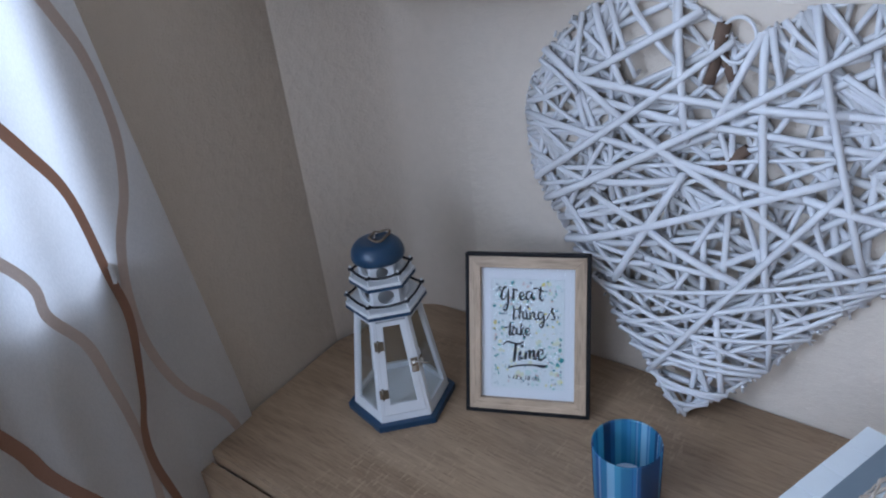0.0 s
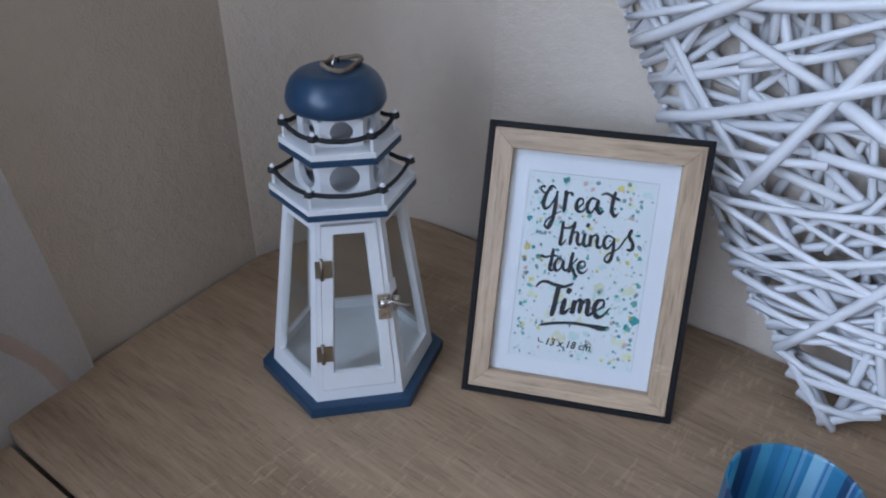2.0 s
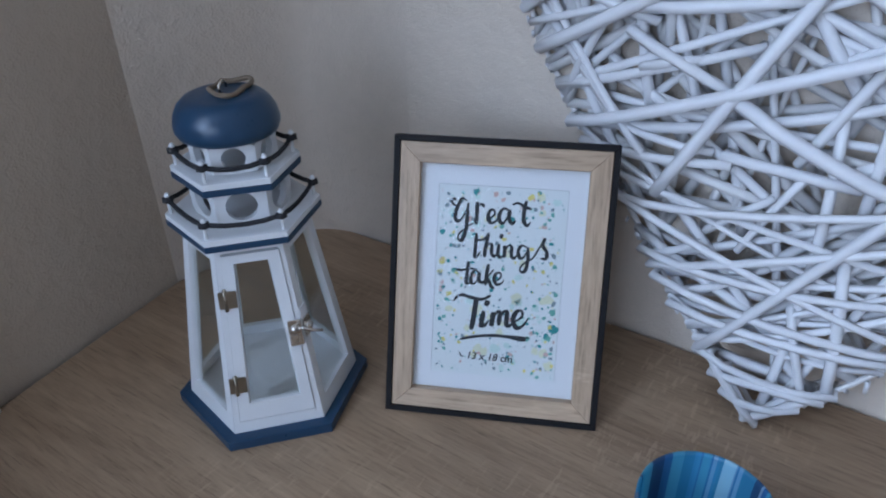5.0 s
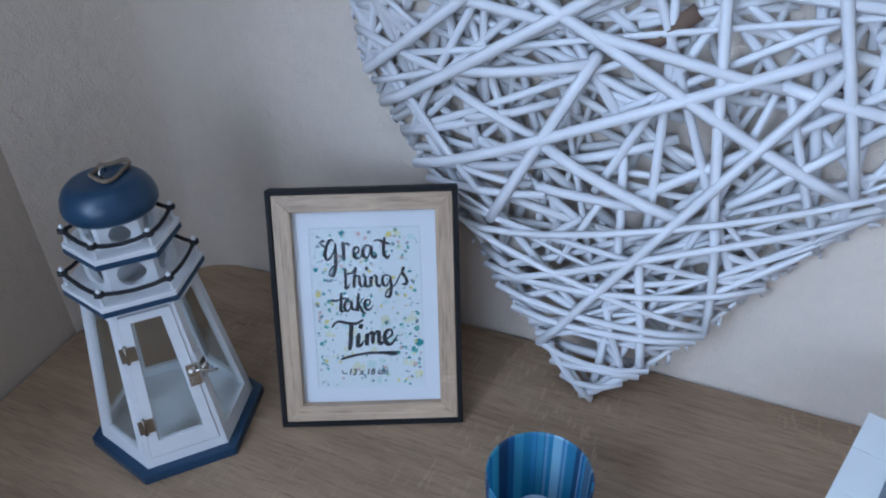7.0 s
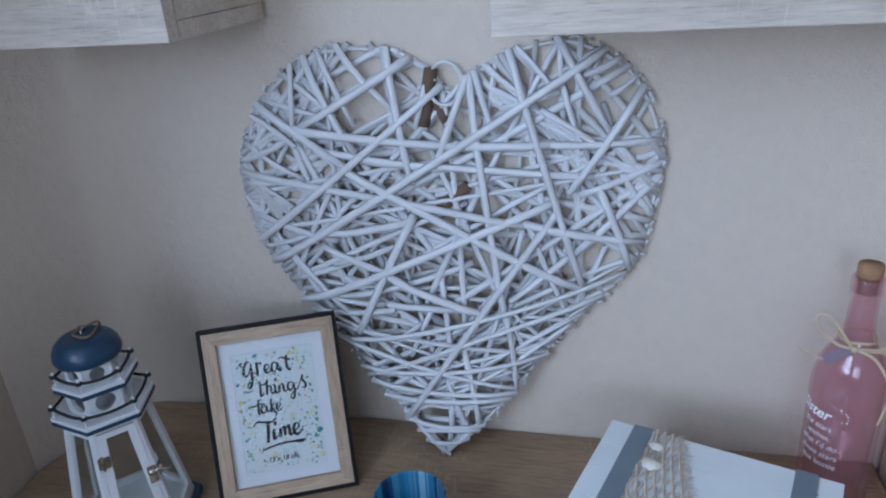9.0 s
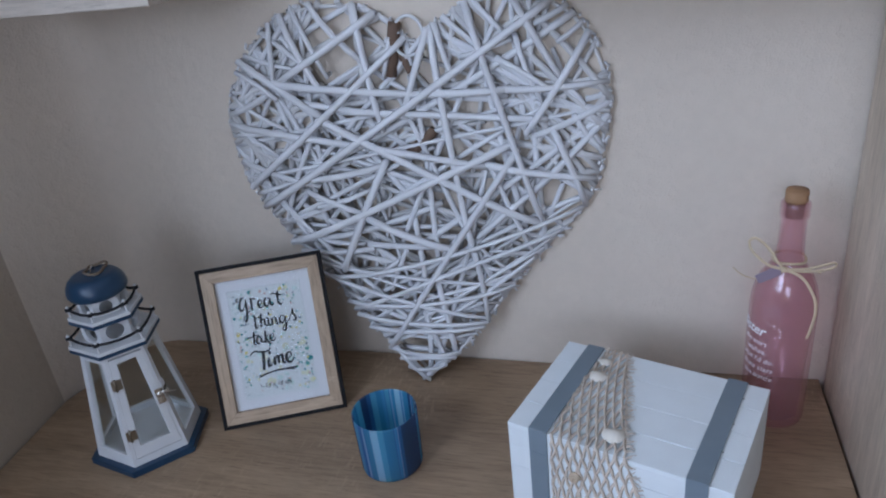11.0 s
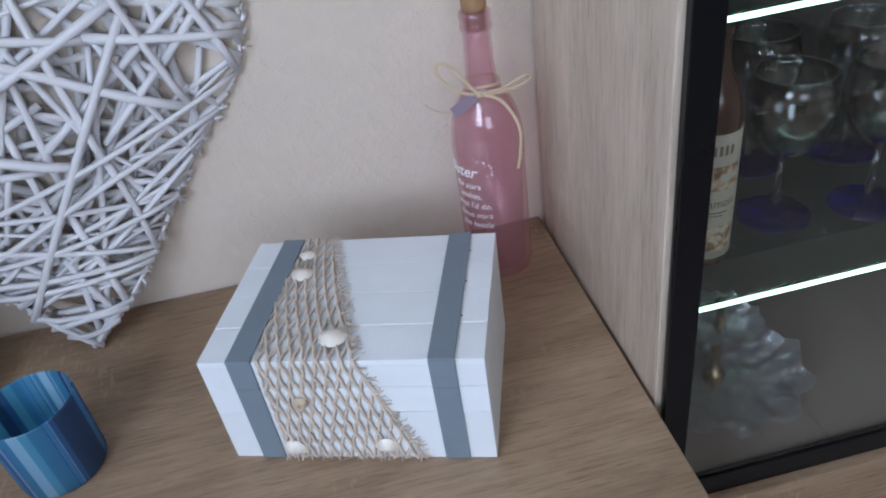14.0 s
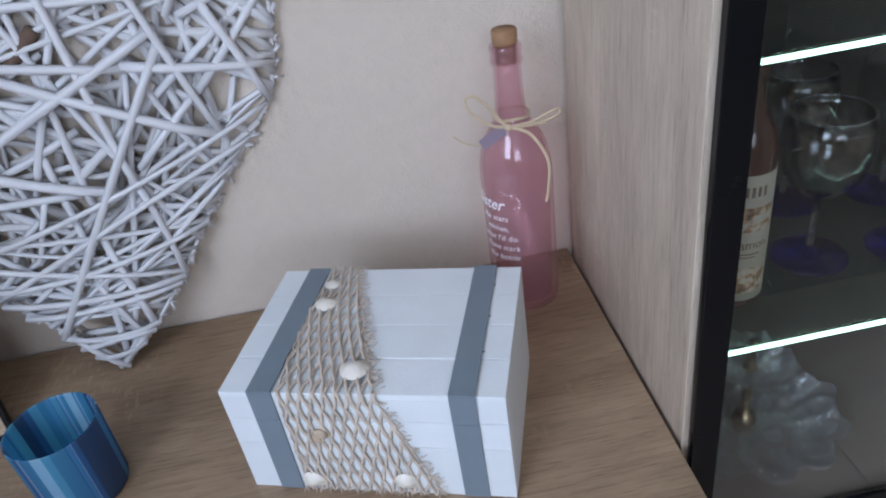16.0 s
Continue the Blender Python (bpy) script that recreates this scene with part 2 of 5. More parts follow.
M_RAFFIA = painted("raffia", (0.62, 0.49, 0.33), 0.7, vary=0.15, scale=200, bump=0.4)
M_SHELL = painted("shell", (0.78, 0.72, 0.63), 0.35, vary=0.16, scale=180, bump=0.2)
M_SHELL_B = painted("banded_shell", (0.60, 0.47, 0.34), 0.35, vary=0.5, scale=260, bump=0.2)
M_CORK = painted("cork", (0.38, 0.21, 0.11), 0.85, vary=0.35, scale=260, bump=0.6, depth=0.001)
M_PAPER = painted("white_card", (0.74, 0.75, 0.77), 0.6, vary=0.02, bump=0.1)
M_PRINT = painted("print_paper", (0.69, 0.73, 0.73), 0.6, vary=0.03, bump=0.1)
M_INK = painted("black_ink", (0.015, 0.018, 0.022), 0.6)
M_GREY_INK = painted("grey_ink", (0.35, 0.37, 0.38), 0.6)
M_SPOTS = [painted("splash_teal", (0.03, 0.27, 0.28), 0.6, vary=0.3), painted("splash_green", (0.15, 0.42, 0.36), 0.6, vary=0.3), painted("splash_yellow", (0.70, 0.62, 0.20), 0.6, vary=0.2), painted("splash_rose", (0.60, 0.42, 0.38), 0.6, vary=0.2), painted("splash_slate", (0.20, 0.27, 0.30), 0.6, vary=0.3), painted("wash_yellow", (0.68, 0.70, 0.52), 0.6, vary=0.1), painted("wash_mint", (0.55, 0.70, 0.66), 0.6, vary=0.1)]


def tinted_glass(name, tint, haze, haziness):
    """Sprayed bottle glass: see-through tint, a little haze of colour, and the gloss of glass."""
    g = Nodes(name)
    g.t.nodes.remove(g.p)
    tr, df, gl = g.n("ShaderNodeBsdfTransparent"), g.n("ShaderNodeBsdfDiffuse"), g.n("ShaderNodeBsdfGlossy")
    m1, m2, lw = g.n("ShaderNodeMixShader"), g.n("ShaderNodeMixShader"), g.n("ShaderNodeLayerWeight", Blend=0.5)
    tr.inputs[0].default_value, df.inputs[0].default_value = (*tint, 1), (*haze, 1)
    gl.inputs["Roughness"].default_value = 0.03
    cloud = g.noise(g.coords((1, 1, 0.4)), 40, 3)
    g.l(g.ramp(cloud, [(0.3, (haziness * 0.8,) * 3), (0.7, (haziness * 1.2,) * 3)]), m1.inputs[0])
    g.l(tr.outputs[0], m1.inputs[1])
    g.l(df.outputs[0], m1.inputs[2])
    g.l(g.maths("ADD", g.maths("MULTIPLY", g.maths("POWER", lw.outputs["Facing"], 4.0), 0.4), 0.055), m2.inputs[0])
    g.l(m1.outputs[0], m2.inputs[1])
    g.l(gl.outputs[0], m2.inputs[2])
    g.l(m2.outputs[0], g.t.nodes["Material Output"].inputs[0])
    return g.m


M_PINK = tinted_glass("pink_glass", (0.965, 0.855, 0.88), (0.80, 0.47, 0.54), 0.08)
M_WRITING = painted("white_print", (0.85, 0.84, 0.85), 0.5)
M_TAG = painted("lilac_tag", (0.25, 0.19, 0.24), 0.6)
M_CUP = striped_glass("blue_striped_glass")
M_WAX = painted("candle_wax", (0.75, 0.76, 0.76), 0.4)
M_CLEAR = glassy("clear_crystal", (0.97, 0.98, 0.98), 0.0, 1.45)
M_BLUE_GLASS = glassy("cobalt_glass", (0.022, 0.028, 0.32), 0.03, 1.45, 0.93)
M_PANE = pane_glass("clear_pane", (0.95, 0.965, 0.96))
M_GLAZING = pane_glass("picture_glazing", (0.97, 0.975, 0.975), 0.10)
M_DOOR_GLASS = pane_glass("smoked_pane", (0.95, 0.965, 0.96), 1.7)
M_SHELF = glassy("shelf_glass", (0.66, 0.86, 0.79), 0.0, 1.28, 1.0)
M_THIN = pane_glass("thin_glass", (0.95, 0.96, 0.96), 3.4)
M_ROPE = painted("brown_rope", (0.20, 0.15, 0.105), 0.9, vary=0.3, scale=300, bump=0.6)


def crystal(name):
    """Pressed crystal: see-through, with a rippled gloss that breaks up the light."""
    g = Nodes(name)
    g.t.nodes.remove(g.p)
    v = g.coords()
    b = g.n("ShaderNodeBump", Strength=0.55, Distance=0.006)
    g.l(g.noise(v, 105, 2), b.inputs["Height"])
    tr, gl, lw, mx = g.n("ShaderNodeBsdfTransparent"), g.n("ShaderNodeBsdfGlossy"), g.n("ShaderNodeLayerWeight", Blend=0.5), g.n("ShaderNodeMixShader")
    tr.inputs[0].default_value, gl.inputs["Roughness"].default_value = (0.955, 0.96, 0.965, 1), 0.04
    g.l(b.outputs[0], gl.inputs["Normal"])
    g.l(g.maths("ADD", g.maths("MULTIPLY", g.maths("POWER", lw.outputs["Facing"], 2.5), 0.7), 0.16), mx.inputs[0])
    g.l(tr.outputs[0], mx.inputs[1])
    g.l(gl.outputs[0], mx.inputs[2])
    df, m2 = g.n("ShaderNodeBsdfDiffuse"), g.n("ShaderNodeMixShader")
    df.inputs[0].default_value, m2.inputs[0].default_value = (0.88, 0.89, 0.91, 1), 0.07
    g.l(mx.outputs[0], m2.inputs[1])
    g.l(df.outputs[0], m2.inputs[2])
    g.l(m2.outputs[0], g.t.nodes["Material Output"].inputs[0])
    return g.m


M_CRYSTAL = crystal("pressed_crystal")
M_GOLD = painted("gold_metal", (0.42, 0.32, 0.20), 0.22, 1.0)
M_BOTTLE_DARK = painted("dark_brown_bottle", (0.055, 0.022, 0.016), 0.15, bump=0.02)
# Cream lowered in colour for the shade beside the black door edge.
M_LABEL = painted("cream_label_shaded", (0.40, 0.35, 0.28), 0.6, vary=0.1)
M_LABEL_INK = painted("label_ink", (0.16, 0.10, 0.07), 0.6)


def label_art(name):
    """A small printed picture: brown, cream and grey-green patches."""
    g = Nodes(name)
    f = g.noise(g.coords((1, 1, 1.4)), 75, 3, 0.6)
    g.base(g.ramp(f, [(0.34, (0.10, 0.05, 0.03)), (0.45, (0.30, 0.16, 0.08)), (0.53, (0.48, 0.38, 0.28)), (0.62, (0.33, 0.36, 0.34))]), 0.55)
    return g.m


M_LABEL_ART = label_art("label_brown_art")
M_CURTAIN = fabric("sheer_white_curtain", (0.84, 0.82, 0.80), 0.68)
M_STRIPE = fabric("brown_wave", (0.38, 0.20, 0.13), 0.45)
M_STRIPE_L = fabric("pale_tan_wave", (0.63, 0.50, 0.42), 0.5)
M_FRAME_WHITE = painted("white_upvc", (0.78, 0.79, 0.80), 0.3)


def led(name, colour, strength):
    g = Nodes(name)
    g.p.inputs["Base Color"].default_value = (*colour, 1)
    g.p.inputs["Emission Color"].default_value = (*colour, 1)
    g.p.inputs["Emission Strength"].default_value = strength
    return g.m


M_LED = led("lit_glass_edge", (0.52, 1.0, 0.86), 4.5)


# ---- mesh helpers ----
def mesh_of(name, bm, material):
    me = bpy.data.meshes.new(name)
    bmesh.ops.recalc_face_normals(bm, faces=bm.faces)
    bm.to_mesh(me)
    bm.free()
    me.materials.append(material)
    return me


def smooth(me, on=True):
    me.polygons.foreach_set("use_smooth", [on] * len(me.polygons))
    return me


def part(name, bm, material, parent=None, label="", soft=False, at=None):
    me = bm if isinstance(bm, bpy.types.Mesh) else mesh_of(name, bm, material)
    if soft:
        smooth(me)
    ob = new(name, me)
    ob.parent = parent
    if at is not None:
        ob.matrix_basis = at
    return tagged(ob, label)


def thing(name, at, label, category, group="", kind=""):
    ob = new(name)
    ob.empty_display_size = 0.05
    ob.matrix_basis = at
    return tagged(ob, label, category, group, kind)


def block(x0, x1, y0, y1, z0, z1, bevel=0.0, bm=None):
    bm = bm or bmesh.new()
    m = Matrix.LocRotScale(((x0 + x1) / 2, (y0 + y1) / 2, (z0 + z1) / 2), None, (x1 - x0, y1 - y0, z1 - z0))
    made = bmesh.ops.create_cube(bm, size=1, matrix=m)
    if bevel:
        edges = {e for v in made["verts"] for e in v.link_edges}
        bmesh.ops.bevel(bm, geom=list(edges), offset=bevel, segments=2, affect="EDGES", profile=0.6)
    return bm


def lathe(profile, n=40, bm=None):
    """Turns (radius, height) pairs round the z axis; a radius of 0 closes the end."""
    bm = bm or bmesh.new()
    rings = []
    for r, z in profile:
        if r < 1e-6:
            rings.append([bm.verts.new((0, 0, z))])
        else:
            rings.append([bm.verts.new((r * math.cos(2 * math.pi * k / n), r * math.sin(2 * math.pi * k / n), z)) for k in range(n)])
    for a, b in zip(rings, rings[1:]):
        for k in range(n):
            j = (k + 1) % n
            f = [a[k % len(a)], a[j % len(a)], b[j % len(b)], b[k % len(b)]]
            f = [v for i, v in enumerate(f) if v not in f[:i]]
            if len(f) > 2:
                bm.faces.new(f)
    return bm


def tube(points, r, n=6, closed=False, bm=None, taper=1.0):
    """A round rod along points; taper: the radius at its far end over that at its near end."""
    bm = bm or bmesh.new()
    pts = [Vector(p) for p in points]
    rings, up = [], None
    for i, p in enumerate(pts):
        a = pts[(i - 1) % len(pts)] if closed or i else p
        b = pts[(i + 1) % len(pts)] if closed or i < len(pts) - 1 else p
        d = (b - a).normalized()
        if up is None:
            up = d.orthogonal().normalized()
        up = (up - d * up.dot(d)).normalized()
        side = d.cross(up)
        rr = r * (1 + (taper - 1) * i / max(1, len(pts) - 1))
        rings.append([bm.verts.new(p + rr * (math.cos(2 * math.pi * k / n) * up + math.sin(2 * math.pi * k / n) * side)) for k in range(n)])
    pairs = list(zip(rings, rings[1:])) + ([(rings[-1], rings[0])] if closed else [])
    for a, b in pairs:
        for k in range(n):
            bm.faces.new((a[k], a[(k + 1) % n], b[(k + 1) % n], b[k]))
    if not closed:
        bm.faces.new(rings[0][::-1])
        bm.faces.new(rings[-1])
    return bm


def glide(points, n=8, closed=False):
    """A smooth curve through the points."""
    p = [Vector(q) for q in points]
    out, m = [], len(p)
    for i in range(m if closed else m - 1):
        g = lambda k: p[k % m] if closed else p[min(max(k, 0), m - 1)]
        a, b, c, d = g(i - 1), g(i), g(i + 1), g(i + 2)
        for s in range(n):
            t = s / n
            out.append(0.5 * ((2 * b) + (c - a) * t + (2 * a - 5 * b + 4 * c - d) * t * t + (3 * b - a - 3 * c + d) * t ** 3))
    return out if closed else out + [p[-1]]


def prism(outline, z0, z1, bm=None, bevel=0.0):
    """A slab with the given outline (x, y) between two heights."""
    bm = bm or bmesh.new()
    lo = [bm.verts.new((x, y, z0)) for x, y in outline]
    hi = [bm.verts.new((x, y, z1)) for x, y in outline]
    n = len(lo)
    bm.faces.new(lo[::-1])
    bm.faces.new(hi)
    for k in range(n):
        bm.faces.new((lo[k], lo[(k + 1) % n], hi[(k + 1) % n], hi[k]))
    if bevel:
        bmesh.ops.bevel(bm, geom=list(bm.edges), offset=bevel, segments=2, affect="EDGES", profile=0.6)
    return bm


def disc(x, y, z, rx, ry, turn=0.0, n=10, bm=None, jag=0.0):
    """A thin flat blot, 0.2 mm thick, facing -y in its own plane (x, z)."""
    bm = bm or bmesh.new()
    f, b = [], []
    for k in range(n):
        a = 2 * math.pi * k / n
        j = 1 + jag * random.uniform(-1, 1)
        u, w = rx * j * math.cos(a), ry * j * math.sin(a)
        px, pz = u * math.cos(turn) - w * math.sin(turn), u * math.sin(turn) + w * math.cos(turn)
        f.append(bm.verts.new((x + px, y - 0.0002, z + pz)))
        b.append(bm.verts.new((x + px, y, z + pz)))
    bm.faces.new(f)
    for k in range(n):
        bm.faces.new((f[k], b[k], b[(k + 1) % n], f[(k + 1) % n]))
    return bm


def words(text, size, shear=0.0, thick=0.0, depth=0.0002, space=1.0):
    """The mesh of a line of writing in the (x, y) plane, from its left end on the baseline."""
    c = bpy.data.curves.new("writing", "FONT")
    c.body, c.size, c.shear, c.offset, c.extrude, c.space_character, c.resolution_u = text, size, shear, thick, depth, space, 3
    ob = new("writing", c)
    dg = bpy.context.evaluated_depsgraph_get()
    me = bpy.data.meshes.new_from_object(ob.evaluated_get(dg))
    bpy.data.objects.remove(ob)
    bpy.data.curves.remove(c)
    return me


# ---- the room ----
TOP = 0.80  # height of the sideboard's top


def structure(name, bm, material, label=""):
    return tagged(new(name, mesh_of(name, bm, material)), label, kind="structure")


def wall_between(name, a, b, z0, z1, thick, material, label):
    """A wall whose inner face runs from a to b, with its thickness to the left of that way."""
    a, b = Vector(a), Vector(b)
    d = (b - a).normalized()
    n = Vector((-d.y, d.x)) * thick
    return structure(name, prism([a, b, b + n, a + n][::-1], z0, z1), material, label)


CEIL = 2.5
# inner faces: the back wall, a narrow slanted face in the corner, and the window wall, which runs slightly askew
CORNER, JOG = (0.252, -0.174), (0.302, 0.0)
slope = 0.09
left_at = lambda y: CORNER[0] + slope * (CORNER[1] - y)
wall_between("wall_north", (0.20, 0.010), (3.4, 0.010), 0, CEIL, 0.12, M_WALL, "cream painted plaster wall")
bend = glide([(CORNER[0] - 0.002, CORNER[1] - 0.008, 0), (0.272, -0.100, 0), (0.290, -0.046, 0), (0.312, -0.012, 0), (0.345, 0.003, 0), (0.385, 0.0086, 0), (0.43, 0.0099, 0), (0.47, 0.0110, 0)], 6)
cove = structure("wall_corner", prism([p.xy for p in bend] + [(0.47, 0.10), (0.12, 0.10), (0.12, CORNER[1] - 0.008)], 0, CEIL), M_WALL, "cream painted plaster corner face, softly rounded")
for face in cove.data.polygons:
    face.use_smooth = abs(face.normal.z) < 0.5 and face.area < 0.2
W0, W1, WZ0, WZ1 = -0.515, -2.03, 1.13, 2.22  # window opening along the left wall


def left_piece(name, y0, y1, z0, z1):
    wall_between(name, (left_at(y1), y1), (left_at(y0), y0), z0, z1, 0.16, M_WALL_LEFT_SHADED, "beige plaster wall, darkened in colour for shade")


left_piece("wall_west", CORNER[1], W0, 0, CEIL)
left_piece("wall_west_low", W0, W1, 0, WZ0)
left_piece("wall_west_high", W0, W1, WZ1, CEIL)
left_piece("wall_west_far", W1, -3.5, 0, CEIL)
wall_between("wall_east", (3.4, 0.12), (3.4, -3.62), 0, CEIL, 0.12, M_WALL, "cream painted plaster wall")
D0, D1, DZ = 0.30, 1.80, 2.3
wall_between("wall_south", (3.4, -3.5), (D1, -3.5), 0, CEIL, 0.12, M_WALL, "cream painted plaster wall")
wall_between("wall_south_west", (D0, -3.5), (0.2, -3.5), 0, CEIL, 0.12, M_WALL, "cream painted plaster wall")
wall_between("wall_south_high", (D1, -3.5), (D0, -3.5), DZ, CEIL, 0.12, M_WALL, "cream painted plaster wall")
structure("ceiling", block(0.0, 3.6, -3.7, 0.2, CEIL, CEIL + 0.1), M_CEIL, "white plaster ceiling")
floor = structure("floor", block(0.0, 3.6, -3.7, 0.2, -0.10, -0.004), M_GROUT, "grey-brown tiled floor with dark joints")
structure("ground", block(-60, 60, -60, 60, -1.2, -1.0), painted("garden_ground", (0.10, 0.12, 0.06), 0.9, vary=0.4, scale=2), "green garden ground outside")


def window_unit(name, m, w, h, label):
    """A white plastic window: frame, sill, pane; it stands in the plane y = 0 of its own axes."""
    win = tagged(thing(name, m, label, "window"), kind="structure")
    bm = bmesh.new()
    for x0, x1, z0, z1 in ((0, w, 0, 0.07), (0, w, h - 0.07, h), (0, 0.07, 0.07, h - 0.07), (w - 0.07, w, 0.07, h - 0.07), (w / 2 - 0.04, w / 2 + 0.04, 0.07, h - 0.07)):
        block(x0, x1, -0.03, 0.03, z0, z1, 0.004, bm)
    part("window_frame", bm, M_FRAME_WHITE, win)
    for x0, x1 in ((0.07, w / 2 - 0.04), (w / 2 + 0.04, w - 0.07)):
        p = part("pane", block(x0, x1, -0.004, 0.004, 0.07, h - 0.07), M_PANE, win)
        p.visible_shadow = False
    return win


way = math.degrees(math.atan2(W0 - W1, left_at(W0) - left_at(W1)))
win = window_unit("window_1", pose(left_at(W1) - 0.12, W1, WZ0, 0, 0, way), (W0 - W1) * 1.004, WZ1 - WZ0, "white double window behind a sheer curtain")
part("window_sill", block(0.0, W0 - W1, -0.14, 0.0, -0.03, 0.0, 0.004), M_FRAME_WHITE, win)
window_unit("door_1", pose(D0, -3.56, 0.0), D1 - D0, DZ, "white glazed balcony door with two panes")

# ---- curtain ----
curtain = thing("curtain", pose(0, 0, 0), "sheer white curtain with brown wavy lines beside the sideboard", "curtain")
C0, C1 = -0.385, -0.92


def curtain_x(y, z):
    """The cloth's folds, deeper towards the window."""
    s = min(1.0, max(0.0, C0 - y) / 0.25)
    return left_at(y) + 0.014 + 0.022 * s + s * (0.012 * math.sin(31 * y + 0.8 * z) + 0.006 * math.sin(73 * y - 2.0 * z))


def cloth(bm, y0, y1, ny, z0, z1, nz, off):
    """The hanging sheet; its free edge swings out towards the corner at the bottom."""
    grid = []
    for i in range(ny + 1):
        row = []
        for j in range(nz + 1):
            z = z0 + (z1 - z0) * j / nz
            start = y0 - 0.11 * min(0.75, max(0.0, z - 0.82))
            y = start + (y1 - start) * i / ny
            row.append(bm.verts.new((curtain_x(y, z) + off, y, z)))
        grid.append(row)
    for i in range(ny):
        for j in range(nz):
            bm.faces.new((grid[i][j], grid[i + 1][j], grid[i + 1][j + 1], grid[i][j + 1]))
    return bm


part("cloth", cloth(bmesh.new(), C0, C1, 90, 0.03, 2.36, 60, 0.0), M_CURTAIN, curtain, soft=True)


def wave(points, width, material, label):
    """A woven line on the curtain that follows its folds; points are (y, z)."""
    pts = glide([(0, y, z) for y, z in points], 10)
    bm = bmesh.new()
    last = None
    for i, p in enumerate(pts):
        d = (pts[min(i + 1, len(pts) - 1)] - pts[max(i - 1, 0)]).normalized()
        s = Vector((0, -d.z, d.y)) * width / 2
        row = []
        for k in (-1, 0, 1):
            q = p + s * k
            row.append(bm.verts.new((curtain_x(q.y, q.z) + (0.0014 if material == M_STRIPE else 0.0008), q.y, q.z)))
        if last:
            for a, b in ((0, 1), (1, 2)):
                bm.faces.new((last[a], last[b], row[b], row[a]))
        last = row
    part("woven_line", bm, material, curtain, label, soft=True)


wave([(-0.70, 1.60), (-0.63, 1.42), (-0.563, 1.294), (-0.53, 1.223), (-0.518, 1.124), (-0.511, 1.049), (-0.531, 0.957), (-0.549, 0.914), (-0.552, 0.859), (-0.536, 0.762), (-0.52, 0.6), (-0.56, 0.4)], 0.0125, M_STRIPE, "dark brown woven line")
wave([(-0.56, 1.62), (-0.482, 1.419), (-0.459, 1.35), (-0.453, 1.271), (-0.465, 1.205), (-0.49, 1.142), (-0.502, 1.076), (-0.5, 1.0), (-0.476, 0.92), (-0.421, 0.825), (-0.40, 0.7)], 0.012, M_STRIPE_L, "pale tan woven line")
wave([(-0.70, 1.30), (-0.61, 1.17), (-0.601, 1.115), (-0.575, 1.062), (-0.566, 0.998), (-0.56, 0.941), (-0.558, 0.864), (-0.57, 0.75)], 0.012, M_STRIPE_L, "pale tan woven line")
wave([(-0.74, 1.12), (-0.68, 0.987), (-0.663, 0.931), (-0.623, 0.845), (-0.58, 0.7), (-0.60, 0.5)], 0.016, M_STRIPE, "dark brown woven line")
part("curtain_rod", tube([(left_at(-0.3) + 0.06, -0.25, 2.38), (left_at(-2.2) + 0.06, -2.2, 2.38)], 0.012, 12), M_METAL, curtain, soft=True)

# ---- sideboard ----
board = thing("sideboard", pose(0, 0, 0), "light oak sideboard with a grained top and drawer fronts", "sideboard")
FL, FR, BR, BL = (0.288, -0.466), (1.360, -0.438), (1.360, 0.008), (0.305, 0.004)
top_outline = [FL, FR, BR, BL, (CORNER[0] + 0.004, CORNER[1])]
part("top", prism(top_outline, TOP - 0.022, TOP, bevel=0.0012), M_OAK_X, board)
part("carcass", prism([(0.305, -0.440), (1.355, -0.414), (1.355, -0.01), (0.32, -0.01)], 0.06, TOP - 0.024), M_OAK_X, board)
yaw = math.degrees(math.atan2(FR[1] - FL[1], FR[0] - FL[0]))
for k in range(3):
    for j, (z0, z1) in enumerate(((0.07, 0.295), (0.30, 0.535), (0.54, 0.783))):
        d = part("drawer_front", block(0.004 + 0.357 * k, 0.355 + 0.357 * k, -0.022, 0.0, z0, z1, 0.0012), M_OAK_X, board, at=pose(FL[0] - 0.004, FL[1] - 0.004, 0, 0, 0, yaw))
        part("handle", block(0.12 + 0.357 * k, 0.24 + 0.357 * k, -0.034, -0.022, z1 - 0.05, z1 - 0.038, 0.003), M_METAL, d)
part("plinth", block(0.33, 1.34, -0.40, -0.04, 0.0, 0.06), M_BLACK, board)

# ---- display cabinet ----
X0, X1, YF, ZH = 1.3645, 1.90, -0.322, 1.98
cab = thing("display_cabinet", pose(0, 0, 0), "tall light oak display cabinet with a black-framed glass door", "cabinet")
part("side_panel", block(X0, X0 + 0.018, YF, -0.004, 0.0, ZH, 0.001), M_OAK_Z, cab, "light oak side panel")
part("side_panel", block(X1 - 0.018, X1, YF, -0.004, 0.0, ZH, 0.001), M_OAK_Z, cab, "light oak side panel")
part("back_panel", block(X0 + 0.019, X1 - 0.019, -0.012, -0.004, 0.0, ZH), M_DARK, cab, "dark back panel")
part("top_panel", block(X0 + 0.019, X1 - 0.019, YF, -0.013, ZH - 0.02, ZH), M_OAK_X, cab)
part("inner_floor", block(X0 + 0.019, X1 - 0.019, YF, -0.013, 0.648, 0.670), M_DARK_FLOOR, cab, "grey reflective inner floor")
part("lining", block(X0 + 0.0185, X0 + 0.021, YF + 0.001, -0.013, 0.6705, ZH - 0.022), M_DARK, cab)
part("lining", block(X1 - 0.021, X1 - 0.0185, YF + 0.001, -0.013, 0.6705, ZH - 0.022), M_DARK, cab)
